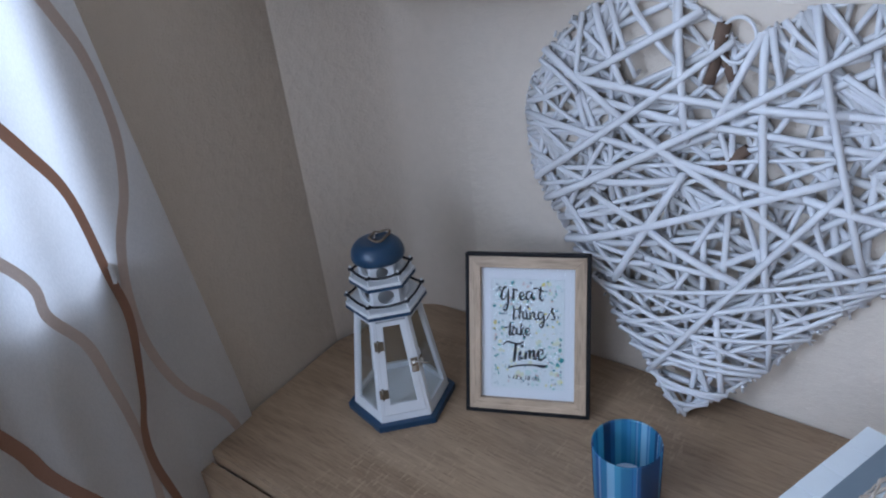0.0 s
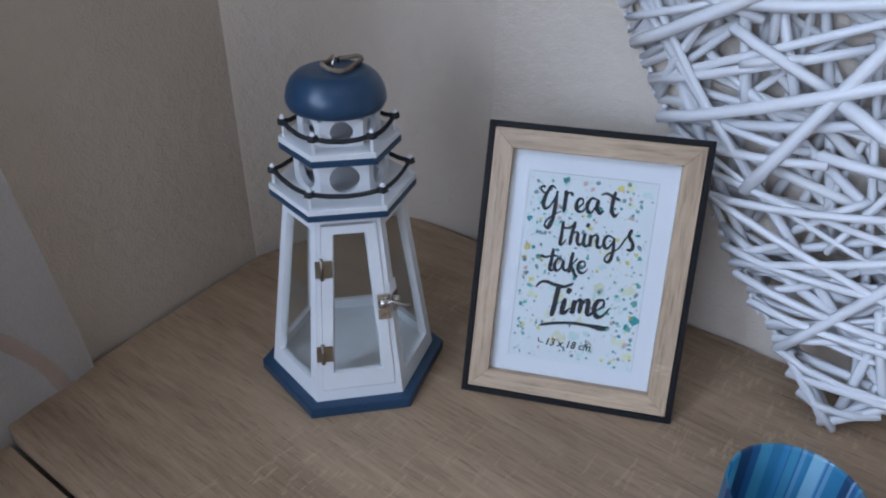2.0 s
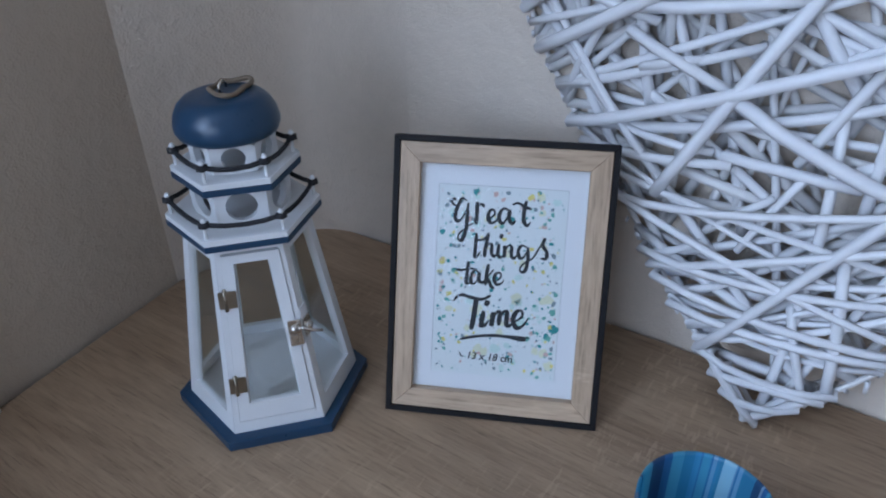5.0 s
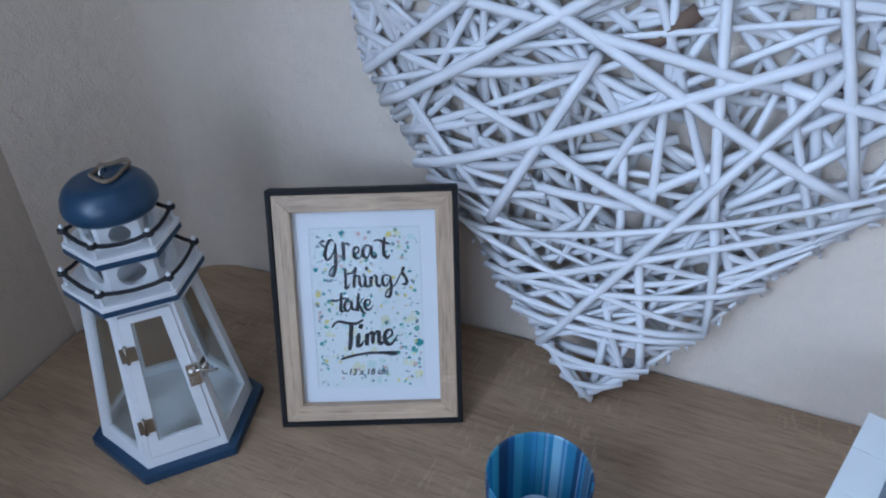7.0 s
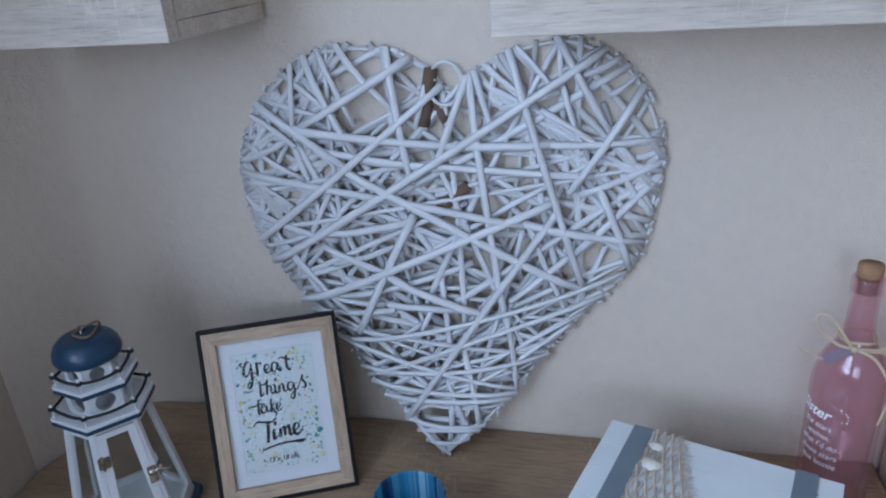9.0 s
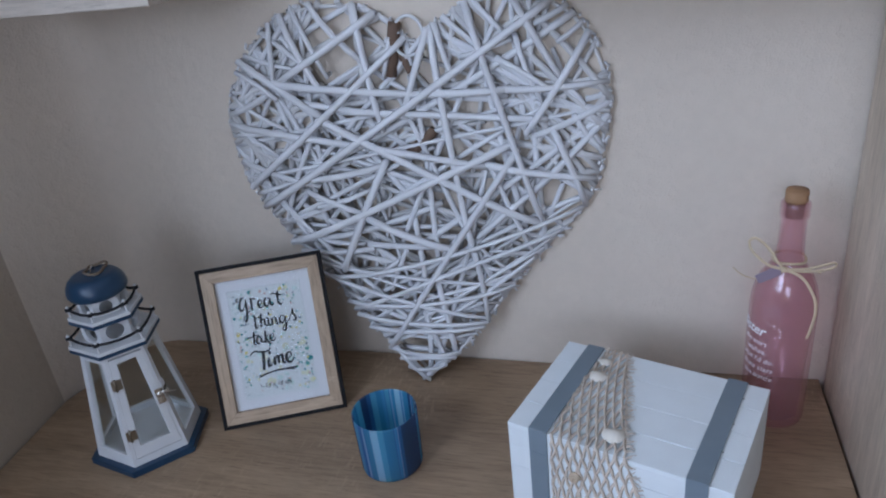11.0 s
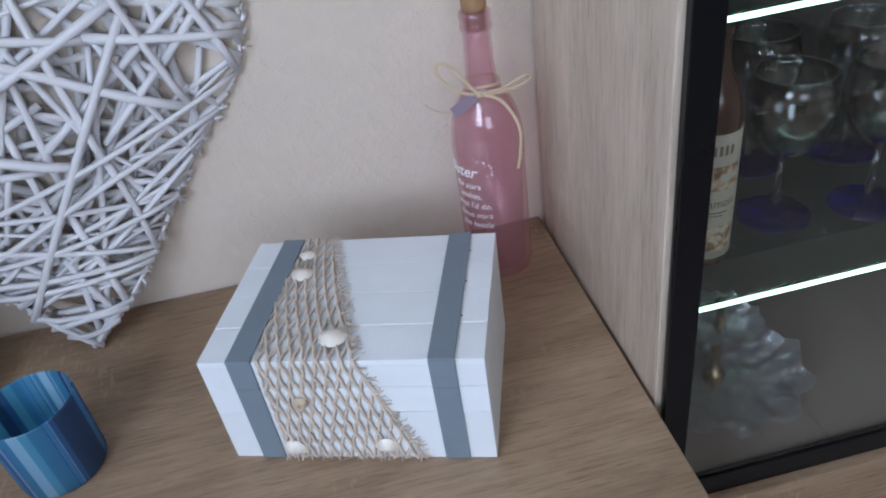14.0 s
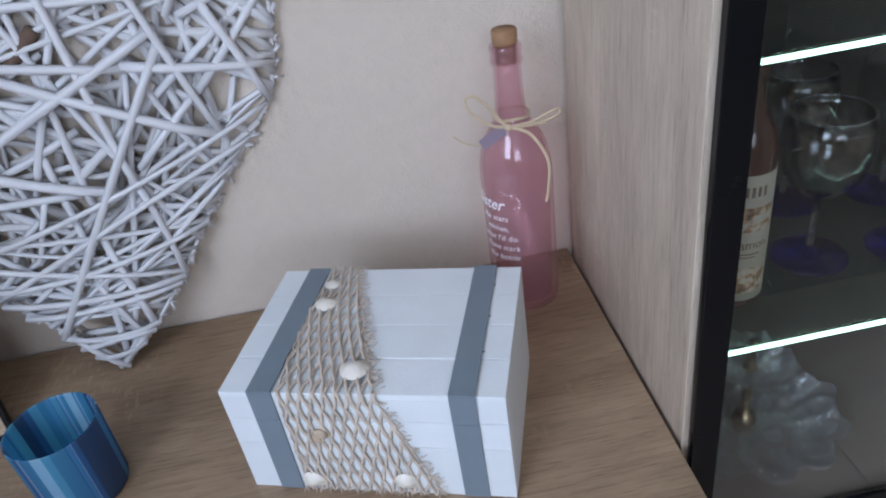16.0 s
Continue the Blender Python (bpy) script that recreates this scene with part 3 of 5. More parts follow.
door = part("glass_door", block(X0 + 0.004, X0 + 0.028, YF - 0.012, YF - 0.003, 0.650, ZH - 0.01, 0.001), M_BLACK_GLASS, cab, "black-edged glass door")
for b in (block(X1 - 0.036, X1 - 0.004, YF - 0.012, YF - 0.003, 0.650, ZH - 0.01, 0.001), block(X0 + 0.028, X1 - 0.036, YF - 0.012, YF - 0.003, 0.650, 0.679, 0.001), block(X0 + 0.028, X1 - 0.036, YF - 0.012, YF - 0.003, ZH - 0.05, ZH - 0.01, 0.001)):
    part("door_rail", b, M_BLACK_GLASS, door)
p = part("pane", block(X0 + 0.028, X1 - 0.036, YF - 0.010, YF - 0.006, 0.679, ZH - 0.05), M_DOOR_GLASS, door)
p.visible_shadow = False
part("lower_door", block(X0 + 0.003, X1 - 0.003, YF - 0.020, YF - 0.002, 0.07, 0.645, 0.001), M_OAK_X, cab, "light oak lower door")
for z in (0.887, 1.134, 1.381, 1.628):
    s = part("glass_shelf", block(X0 + 0.023, X1 - 0.023, YF + 0.0075, -0.016, z, z + 0.006), M_SHELF, cab, "clear glass shelf")
    part("lit_edge", block(X0 + 0.023, X1 - 0.023, YF + 0.0035, YF + 0.0060, z + 0.0012, z + 0.0046, 0.0006), M_LED, s, "glowing mint green glass edge")

# ---- wall cabinets over the sideboard ----
def wall_cabinet(x0, x1, z0, h, label):
    box = thing("wall_cabinet", pose(x0, 0, z0), label, "cabinet", "wall cabinets")
    w, d = x1 - x0, WALL_DEPTH
    part("bottom", block(0, w, -d + 0.019, -0.002, 0, 0.018, 0.001), M_OAK_PALE, box)
    part("top", block(0, w, -d + 0.019, -0.002, h - 0.018, h, 0.001), M_OAK_PALE, box)
    for a, b in ((0, 0.018), (w - 0.018, w)):
        part("side", block(a, b, -d + 0.019, -0.002, 0.0185, h - 0.0185, 0.001), M_OAK_PALE, box)
    part("front", block(0.0, w, -d, -d + 0.018, 0.0, h, 0.0015), M_OAK_PALE, box, "pale oak front panel")
    return box


WALL_DEPTH = 0.20
M_OAK_PALE = oak("oak_pale", (0.40, 0.33, 0.27), (0.66, 0.58, 0.50), "x")
wall_cabinet(0.345, 0.622, 1.374, 0.30, "pale oak wall cabinet with horizontal grain near the corner")
wall_cabinet(0.925, 1.360, 1.368, 0.30, "pale oak wall cabinet with horizontal grain beside display cabinet")


# ---- wicker heart ----
heart = thing("wicker_heart", Matrix.Identity(4), "large white painted willow heart leaning on the wall", "decoration")
heart.matrix_basis = Matrix.Translation((0.818, 0.0, TOP + 0.0035))
# outline in millimetres: across, up from the tip
OUTLINE = [(-2, -3), (-15, 8), (-51, 42), (-91, 80), (-145, 139), (-203, 203), (-250, 278), (-263, 338), (-261, 400), (-227, 467), (-174, 515), (-117, 536), (-54, 532), (-11, 511), (20, 482), (53, 504), (96, 526), (159, 536), (217, 510), (246, 471), (264, 413), (258, 346), (239, 269), (203, 223), (148, 159), (96, 92), (55, 46), (13, 9)]
EDGE = [Vector((p.x, p.y + 0.001)) for p in glide([(a / 1000, b / 1000, 0) for a, b in OUTLINE], 6, True)]
EDGE_AT = np.array([tuple(p) for p in EDGE])


def front(u, w):
    """The depth of the padded front: it leans back, and rounds off towards the rim."""
    d = float(np.min(np.hypot(EDGE_AT[:, 0] - u, EDGE_AT[:, 1] - w)))
    back = 0.035 * min(1.0, max(0.0, w) / 0.15) * (1 - 0.6 * min(1.0, max(0.0, (w - 0.3) / 0.15)))
    y = -0.066 + 0.125 * min(w, 0.36) + 0.02 * u + back * math.exp(-d / 0.035)
    return min(y, 0.002)


def spans(p, d):
    """Where the line through p along d crosses the heart's edge."""
    hits = []
    for a, b in zip(EDGE, EDGE[1:] + EDGE[:1]):
        e = b - a
        det = d.x * -e.y + d.y * e.x
        if abs(det) < 1e-9:
            continue
        q = a - p
        t = (q.x * -e.y + q.y * e.x) / det
        s = (d.x * q.y - d.y * q.x) / det
        if 0 <= s < 1:
            hits.append(t)
    hits.sort()
    return [(hits[k], hits[k + 1]) for k in range(0, len(hits) - 1, 2)]


def reach(a, b, c, d):
    """The ends of a rod, drawn out to the rim where they lie close to it."""
    p, q = Vector((a, b)) / 1000, Vector((c, d)) / 1000
    w = (q - p).normalized()
    near = lambda v: min((v - e).length for e in EDGE) < 0.030
    for t0, t1 in spans(p, w):
        if t0 < (q - p).length / 2 < t1:
            ends = (p + w * t0 if near(p) else p, q if not near(q) else p + w * t1)
            return ends
    return p, q


def stick(a, b, depth, r, back, material, bow=0.0, hook=True, label=""):
    """One willow rod from a to b (across, up), following the padded front, its ends bent round the rim."""
    a, b = Vector(a), Vector(b)
    d = (b - a).normalized()
    side = Vector((-d.y, d.x))
    last = 0.008 - r  # the wall behind
    n = max(4, int((b - a).length / 0.03))
    steps = [k / n for k in range(n + 1)]
    deep = [front(*(a.lerp(b, t) + side * bow * 4 * t * (1 - t))) for t in steps]
    for _ in range(3):  # a rod is stiff: it spans small hollows
        deep = [deep[0]] + [(p + 2 * q + s) / 4 for p, q, s in zip(deep, deep[1:], deep[2:])] + [deep[-1]]
    pts = []
    if hook:
        pts.append((a.x + d.x * 0.003, min(last, deep[0] + depth + back), a.y + d.y * 0.003))
    for t, y in zip(steps, deep):
        q = a.lerp(b, t) + side * bow * 4 * t * (1 - t)
        dip = 0.004 if t in (0.0, 1.0) and hook else 0.0
        pts.append((q.x, min(last, y + depth + dip), q.y))
    if hook:
        pts.append((b.x - d.x * 0.003, min(last, deep[-1] + depth + back), b.y - d.y * 0.003))
    part("stick", tube(pts, r, 6, taper=random.uniform(0.72, 1.0)), material, heart, label, soft=True)


LONG = [(-254, 285, 11, 487), (-238, 255, 195, 521), (-204, 199, 144, 351), (91, 528, 177, 239), (153, 524, 206, 430), (45, 502, 83, 196), (241, 484, 160, 361), (147, 339, -45, 59), (-228, 473, -107, 389), (-119, 391, 173, 238), (-188, 443, 41, 418), (26, 419, 143, 420), (121, 420, 269, 422), (-260, 380, -61, 351), (-53, 351, 108, 321), (108, 323, 246, 296), (-65, 250, 57, 204), (-147, 305, -31, 325), (-31, 329, -114, 168), (-52, 537, -30, 371), (-157, 529, -99, 412), (-27, 518, -167, 442), (41, 493, 2, 393), (194, 366, 229, 269)]
SHORT = [(52, 503, 74, 433), (-115, 540, -44, 461), (-137, 532, -97, 445), (-171, 513, -175, 443), (-3, 505, -20, 441), (-93, 400, 186, 379), (-151, 415, 7, 389), (-154, 286, -72, 254), (-265, 325, -135, 295), (265, 397, 171, 359), (219, 516, 177, 496), (235, 496, 203, 473), (255, 332, 220, 383), (168, 285, 240, 357), (90, 221, 164, 283), (113, 319, 162, 187), (152, 484, 182, 400), (105, 522, 140, 484), (65, 510, 106, 478), (129, 458, 196, 414), (83, 461, 146, 479), (83, 201, 93, 98), (27, 154, 43, 50), (4, 105, 28, 41)]
SMALL = [(-236, 457, -176, 418), (-255, 398, -187, 426), (-229, 407, -173, 375), (-256, 375, -190, 337), (-272, 364, -174, 374), (-214, 475, -139, 455), (-182, 503, -119, 454), (-212, 228, -60, 287), (-248, 274, -169, 302), (-163, 190, -62, 204), (-70, 208, 22, 205), (-141, 261, -95, 274), (-3, 505, -23, 517), (-79, 208, -151, 212), (-30, 183, -70, 145), (-136, 89, -71, 136), (-91, 79, -19, 131), (140, 145, 85, 209), (166, 185, 108, 200), (244, 388, 267, 392), (234, 400, 269, 413), (-11, 209, -44, 138), (148, 149, 90, 174), (211, 416, 234, 389)]
SWEEPS = [(-129, 155, 222, 255, -8), (-122, 95, 193, 219, 8), (-114, 112, 136, 141, -4), (-132, 147, 93, 94, 5), (-98, 94, 84, 89, -1), (-86, 75, 77, 81, 0), (-55, 47, 52, 44, -5), (-38, 31, 36, 36, 4), (-26, 19, 25, 24, -3)]
TIPS = [(-44, 46, 5, 1), (46, 45, -5, 1), (-30, 36, 2, 3), (26, 33, -1, 4)]
rng = random.Random(7)
random.seed(11)
for k, (a, b, c, d) in enumerate(LONG):
    stick(*reach(a, b, c, d), 0.0005 * (k % 7), rng.uniform(0.0048, 0.0060), 0.022, M_WICKER, rng.uniform(-0.003, 0.003))
for k, (a, b, c, d) in enumerate(SHORT):
    stick(*reach(a, b, c, d), 0.004 + 0.0004 * (k % 9), rng.uniform(0.0037, 0.0049), 0.018, M_WICKER, rng.uniform(-0.003, 0.003), k % 3 != 0)
for k, (a, b, c, d) in enumerate(SMALL):
    stick(*reach(a, b, c, d), 0.008 + 0.0005 * (k % 8), rng.uniform(0.0034, 0.0046), 0.012, M_WICKER, rng.uniform(-0.003, 0.003), k % 3 != 0)
for k, (a, b, c, d) in enumerate(TIPS):
    stick((a / 1000, b / 1000), (c / 1000, d / 1000), 0.001 + 0.003 * k, 0.0042 - 0.0003 * k, 0.012, M_WICKER)
for a, b, c, d, bow in SWEEPS:
    stick(*reach(a, b, c, d), -0.001, 0.0036, 0.022, M_WICKER, bow / 1000)


def filler(count, d0, d1, r0, r1, material, low=0.0, flat=False, longest=0.6, high=0.52):
    made = 0
    while made < count:
        p = Vector((rng.uniform(-0.265, 0.265), rng.uniform(low, high if not flat else 0.16)))
        ang = rng.uniform(0, math.pi) if not flat else rng.gauss(0, 0.35)
        d = Vector((math.cos(ang), math.sin(ang)))
        for t0, t1 in spans(p, d):
            if t0 < 0 < t1 and t1 - t0 > 0.02:
                if t1 - t0 > longest:
                    cut = rng.uniform(0.5, 0.8)
                    t0, t1 = (t0, t0 + (t1 - t0) * cut) if rng.random() < 0.5 else (t1 - (t1 - t0) * cut, t1)
                stick(p + d * t0, p + d * t1, rng.uniform(d0, d1), rng.uniform(r0, r1), rng.uniform(0.004, 0.012), material, rng.uniform(-0.008, 0.008))
                made += 1


filler(36, 0.012, 0.024, 0.0036, 0.0052, M_WICKER, longest=0.42)
filler(9, 0.004, 0.014, 0.0022, 0.0034, M_WICKER, flat=True)
filler(60, 0.024, 0.046, 0.0034, 0.0052, M_WICKER_IN, longest=0.4)
filler(12, 0.010, 0.024, 0.0032, 0.0046, M_WICKER, longest=0.3, high=0.24)
filler(16, 0.012, 0.034, 0.0034, 0.0048, M_WICKER, low=0.40, longest=0.22)
for depth in (0.012, 0.032):
    part("rim", tube([(p.x * 0.985 + 0.0003, min(0.005, front(p.x, p.y) + depth), p.y * 0.985 + 0.002) for p in EDGE], 0.0026, 5, True), M_WICKER_IN, heart, soft=True)
# frayed bent ends round the rim
bm = bmesh.new()
for k in range(190):
    i = rng.randrange(len(EDGE))
    p, q = EDGE[i], EDGE[(i + 1) % len(EDGE)]
    out = Vector((q - p).yx) * Vector((1, -1))
    out = out.normalized() if out.length > 1e-6 else Vector((0, 1))
    if out.dot(p - Vector((0.022, 0.33))) < 0:
        out = -out
    y = rng.uniform(0.004, 0.03)
    if p.y < 0.04:
        continue
    e = p + out * rng.uniform(0.001, 0.009 if p.x > 0.05 and p.y < 0.32 else 0.004) + (q - p).normalized() * rng.uniform(-0.008, 0.008)
    y = min(y + front(p.x, p.y), 0.004)
    tube([(p.x, y - 0.004, p.y), (e.x, min(0.005, y + rng.uniform(-0.004, 0.008)), e.y)], rng.uniform(0.0012, 0.0022), 5, bm=bm)
tagged(part("frayed_bark", bm, M_WICKER, heart, soft=True), kind="stuff")
for x, z, ang, n, r in ((-0.006, 0.474, 78, 0.034, 0.0095), (0.006, 0.462, 118, 0.020, 0.006), (0.020, 0.352, 40, 0.024, 0.008)):
    d = Vector((math.cos(math.radians(ang)), math.sin(math.radians(ang)))) * n
    stick((x - d.x, z - d.y), (x + d.x, z + d.y), 0.015, r, 0.004, M_BARK, 0.0, False, "bare brown willow stub")
ring = [(0.017 + 0.020 * math.cos(a), -0.004 + 0.004 * math.sin(a), 0.490 + 0.024 * math.sin(a)) for a in [2 * math.pi * k / 28 for k in range(28)]]
part("hanging_ring", tube(ring, 0.0021, 8, True), M_WHITE, heart, "thin white hanging ring", soft=True)

# ---- picture frame ----
frame_thing = thing("picture_frame", pose(0.5579, -0.2060, TOP + 0.0006, -22.0, 0, 24.6), "oak and black picture frame with lettered print on the sideboard", "picture frame")
FW, FH, FD, RIM, MOLD = 0.1748, 0.2305, 0.018, 0.0048, 0.0172
OX, OZ = RIM + MOLD, RIM + MOLD - 0.001


def ring_part(name, x0, z0, x1, z1, w, y0, y1, mat_side, mat_rail, label):
    """Four mitred bars round an opening."""
    a, b = [(x0, z0), (x1, z0), (x1, z1), (x0, z1)], [(x0 + w, z0 + w), (x1 - w, z0 + w), (x1 - w, z1 - w), (x0 + w, z1 - w)]
    for k in range(4):
        j = (k + 1) % 4
        bm = bmesh.new()
        q = [a[k], a[j], b[j], b[k]]
        lo = [bm.verts.new((x, y0, z)) for x, z in q]
        hi = [bm.verts.new((x, y1, z)) for x, z in q]
        bm.faces.new(lo)
        bm.faces.new(hi[::-1])
        for i in range(4):
            bm.faces.new((lo[i], hi[i], hi[(i + 1) % 4], lo[(i + 1) % 4]))
        bmesh.ops.bevel(bm, geom=list(bm.edges), offset=0.0005, segments=1, affect="EDGES")
        part(name, bm, mat_side if k % 2 else mat_rail, frame_thing, label)


ring_part("outer_edge", 0, 0, FW, FH, RIM, 0.0, FD, M_BLACK, M_BLACK, "black outer edge")
ring_part("moulding", RIM + 0.0002, RIM + 0.0002, FW - RIM - 0.0002, FH - RIM - 0.0002, MOLD - 0.001, 0.0015, FD - 0.002, M_OAK_FRAME, M_OAK_FRAME_X, "light oak moulding")
part("backing", block(RIM, FW - RIM, FD - 0.006, FD - 0.0025, RIM, FH - RIM), M_BLACK, frame_thing, "black backing board")
card = part("print", block(OX - 0.002, FW - OX + 0.002, 0.0098, 0.0108, OZ - 0.002, FH - OZ + 0.002), M_PAPER, frame_thing, "white card print with colour splashes")
glass = part("glazing", block(OX - 0.001, FW - OX + 0.001, 0.0066, 0.0078, OZ - 0.001, FH - OZ + 0.001), M_GLAZING, frame_thing, "clear glazing")
glass.visible_shadow = False
PX0, PX1, PZ0, PZ1 = 0.0358, 0.1390, 0.035, 0.1932
part("printed_sheet", block(PX0, PX1, 0.0095, 0.0098, PZ0, PZ1), M_PRINT, card)
bm = bmesh.new()
for x0, x1, z0, z1 in ((PX0, PX1, PZ1 - 0.0004, PZ1), (PX0, PX0 + 0.0004, PZ0, PZ1 - 0.0005), (PX1 - 0.0003, PX1, PZ0, PZ1 - 0.0005)):
    block(x0, x1, 0.0093, 0.0095, z0, z1, bm=bm)
part("printed_line", bm, M_GREY_INK, card)


def lettering(text, x, z, size, shear, thick, parent, material, space=1.0, turn=0.0, wide=0.0):
    me = words(text, size, shear, thick, 0.0001, space)
    xs = [v.co.x for v in me.vertices]
    stretch = wide / (max(xs) - min(xs)) if wide else 1.0
    me.transform(Matrix.Translation((-min(xs), 0, 0)))
    me.transform(pose(x, 0.0093, z, 90, 0, 0) @ pose(0, 0, 0, 0, 0, turn) @ Matrix.Diagonal((stretch, 1, 1, 1)))
    me.materials.clear()
    me.materials.append(material)
    part("lettering", me, material, parent)


def brush(name, strokes, width):
    """A hand-brushed word: flat ink ribbons along smooth strokes in millimetres, broad on the way down and thin on the way up."""
    bm = bmesh.new()
    for n, stroke in enumerate(strokes):
        pts = glide([(x / 1000, 0, z / 1000) for x, z in stroke], 7)
        last, soft = None, None
        for i, p in enumerate(pts):
            d = (pts[min(i + 1, len(pts) - 1)] - pts[max(i - 1, 0)]).normalized()
            press = 0.62 + 0.38 * max(0.0, -d.z) - 0.16 * max(0.0, d.z)
            soft = press if soft is None else soft * 0.7 + press * 0.3
            t = i / (len(pts) - 1)
            r = width / 2000 * soft * min(1.0, 0.55 + 4 * t, 0.35 + 5 * (1 - t)) * (1 + 0.06 * math.sin(23 * t + 5 * n))
            q = Vector((-d.z, 0, d.x)) * r
            y = 0.00928 - 0.000012 * n
            row = [bm.verts.new((p.x + q.x, y, p.z + q.z)), bm.verts.new((p.x - q.x, y, p.z - q.z)), bm.verts.new((p.x - q.x, 0.0096, p.z - q.z)), bm.verts.new((p.x + q.x, 0.0096, p.z + q.z))]
            if last:
                for k in range(4):
                    bm.faces.new((last[k], last[(k + 1) % 4], row[(k + 1) % 4], row[k]))
            else:
                bm.faces.new(row)
            last = row
        bm.faces.new(last[::-1])
    part(name, bm, M_INK, card, "black brush lettering")


GREAT_START = [[(51.7, 175.3), (48.8, 176.4), (46.8, 179.0), (48.0, 181.4), (50.3, 180.2)], [(59.0, 180.1), (55.2, 182.0), (51.7, 175.3), (50.0, 167.8), (51.8, 163.3), (55.3, 165.5), (58.8, 172.3), (60.1, 178.4)], [(60.1, 178.8), (59.8, 165.5), (58.9, 154.7), (56.3, 147.9), (53.4, 149.1), (54.0, 153.3), (59.1, 158.4), (65.1, 162.7)], [(67.2, 179.9), (67.4, 173.1), (67.1, 161.5)], [(66.8, 169.3), (68.5, 176.4), (71.0, 178.4), (73.1, 175.9)]]
GREAT_END = [[(77.9, 167.6), (81.7, 170.7), (80.9, 174.3), (77.8, 173.6), (76.5, 168.4), (78.7, 164.0), (82.3, 164.8), (85.1, 168.7)], [(93.1, 174.5), (88.5, 175.9), (85.3, 170.6), (86.3, 165.2), (89.5, 164.6), (92.9, 171.8)], [(93.5, 175.5), (93.3, 168.1), (95.9, 164.3), (98.8, 167.3)], [(106.1, 183.4), (104.8, 174.2), (105.0, 167.4), (107.7, 163.5), (110.5, 166.6)], [(95.3, 179.3), (99.6, 181.0), (105.3, 178.4), (110.8, 176.6)]]
THINGS_START = [[(68.1, 154.7), (67.8, 143.0), (67.5, 135.9), (69.4, 135.6), (72.2, 140.1)], [(66.3, 149.4), (72.7, 149.5), (77.8, 153.8)], [(77.7, 155.6), (76.0, 143.8), (75.4, 135.3)], [(75.4, 140.5), (78.1, 146.3), (80.8, 146.1), (81.0, 139.2), (83.5, 136.6), (85.5, 140.5)], [(86.7, 147.2), (86.1, 138.7), (88.6, 136.2), (90.3, 138.2)]]
THINGS_END = [[(88.6, 155.3), (87.9, 153.3), (87.1, 151.9)], [(91.3, 146.3), (91.4, 136.0)], [(91.0, 140.2), (94.1, 146.1), (96.8, 145.4), (97.1, 138.4), (99.6, 136.4), (101.9, 140.3)], [(109.5, 145.7), (104.8, 147.1), (102.2, 142.2), (104.1, 136.8), (107.1, 138.1), (110.0, 144.9)], [(109.9, 146.2), (110.4, 136.5), (109.4, 128.5), (107.0, 125.4), (104.5, 127.5), (107.2, 132.5), (114.0, 137.4), (118.5, 145.7), (123.0, 154.5)], [(123.0, 154.5), (121.4, 148.8), (125.1, 142.7), (124.3, 137.9), (120.2, 138.0)]]
TAKE = [[(62.8, 131.2), (62.3, 121.2), (61.5, 114.0), (64.0, 112.8), (66.4, 116.4)], [(53.2, 124.5), (57.0, 123.0), (62.9, 125.1), (68.0, 125.1)], [(72.0, 122.2), (68.1, 123.7), (65.3, 118.2), (66.7, 113.1), (69.9, 114.4), (72.5, 120.8)], [(72.4, 122.7), (72.0, 116.5), (75.0, 114.0), (77.0, 117.0)], [(79.1, 130.0), (78.1, 120.5), (77.5, 111.9)], [(77.5, 117.1), (80.4, 121.2), (83.6, 125.8)], [(78.3, 118.6), (80.4, 116.0), (82.2, 111.9), (85.1, 109.8)], [(86.3, 116.6), (89.7, 119.8), (88.9, 123.5), (85.3, 122.2), (84.4, 117.4), (86.6, 113.8), (90.2, 114.6), (92.6, 118.2)]]
TIME = [[(52.2, 96.6), (55.1, 100.8), (59.7, 102.7), (66.4, 101.1), (74.9, 100.1), (80.2, 102.6), (82.8, 104.3)], [(71.1, 100.6), (70.1, 90.8), (69.1, 81.0), (67.8, 73.5)], [(77.6, 90.7), (76.2, 79.4), (78.7, 78.2), (81.6, 82.4)], [(80.5, 99.7), (79.8, 97.2), (78.6, 95.2)], [(85.6, 90.2), (84.4, 77.9)], [(84.5, 81.8), (87.9, 90.0), (90.7, 90.3), (90.3, 79.1)], [(90.0, 82.9), (93.8, 91.1), (96.6, 90.9), (96.6, 81.7), (99.1, 79.6), (102.0, 83.8)], [(103.4, 83.5), (108.9, 88.5), (108.4, 93.2), (104.0, 91.8), (101.9, 84.8), (104.8, 78.8), (109.7, 80.4), (114.1, 87.6)], [(59.1, 64.6), (70.7, 68.0), (86.9, 70.4), (98.6, 70.3), (115.8, 70.9)], [(100.5, 70.0), (106.2, 69.2), (113.7, 68.7)]]
for word, width in ((GREAT_START + GREAT_END, 3.3), (THINGS_START + THINGS_END, 3.0), (TAKE, 3.0), (TIME, 4.3)):
    brush("lettering", word, width)
lettering("13 x 18 cm", 0.0665, 0.0485, 0.0088, 0.2, 0.0002, card, M_INK, 1.0, 0, 0.037)
bm = bmesh.new()
disc(0.0600, 0.0094, 0.0520, 0.0006, 0.0022, 0.3, 6, bm)
disc(0.0618, 0.0094, 0.0502, 0.0020, 0.0005, 0.0, 6, bm)
part("printed_mark", bm, M_INK, card)
rng = random.Random(3)
random.seed(5)
blots = [bmesh.new() for _ in M_SPOTS]
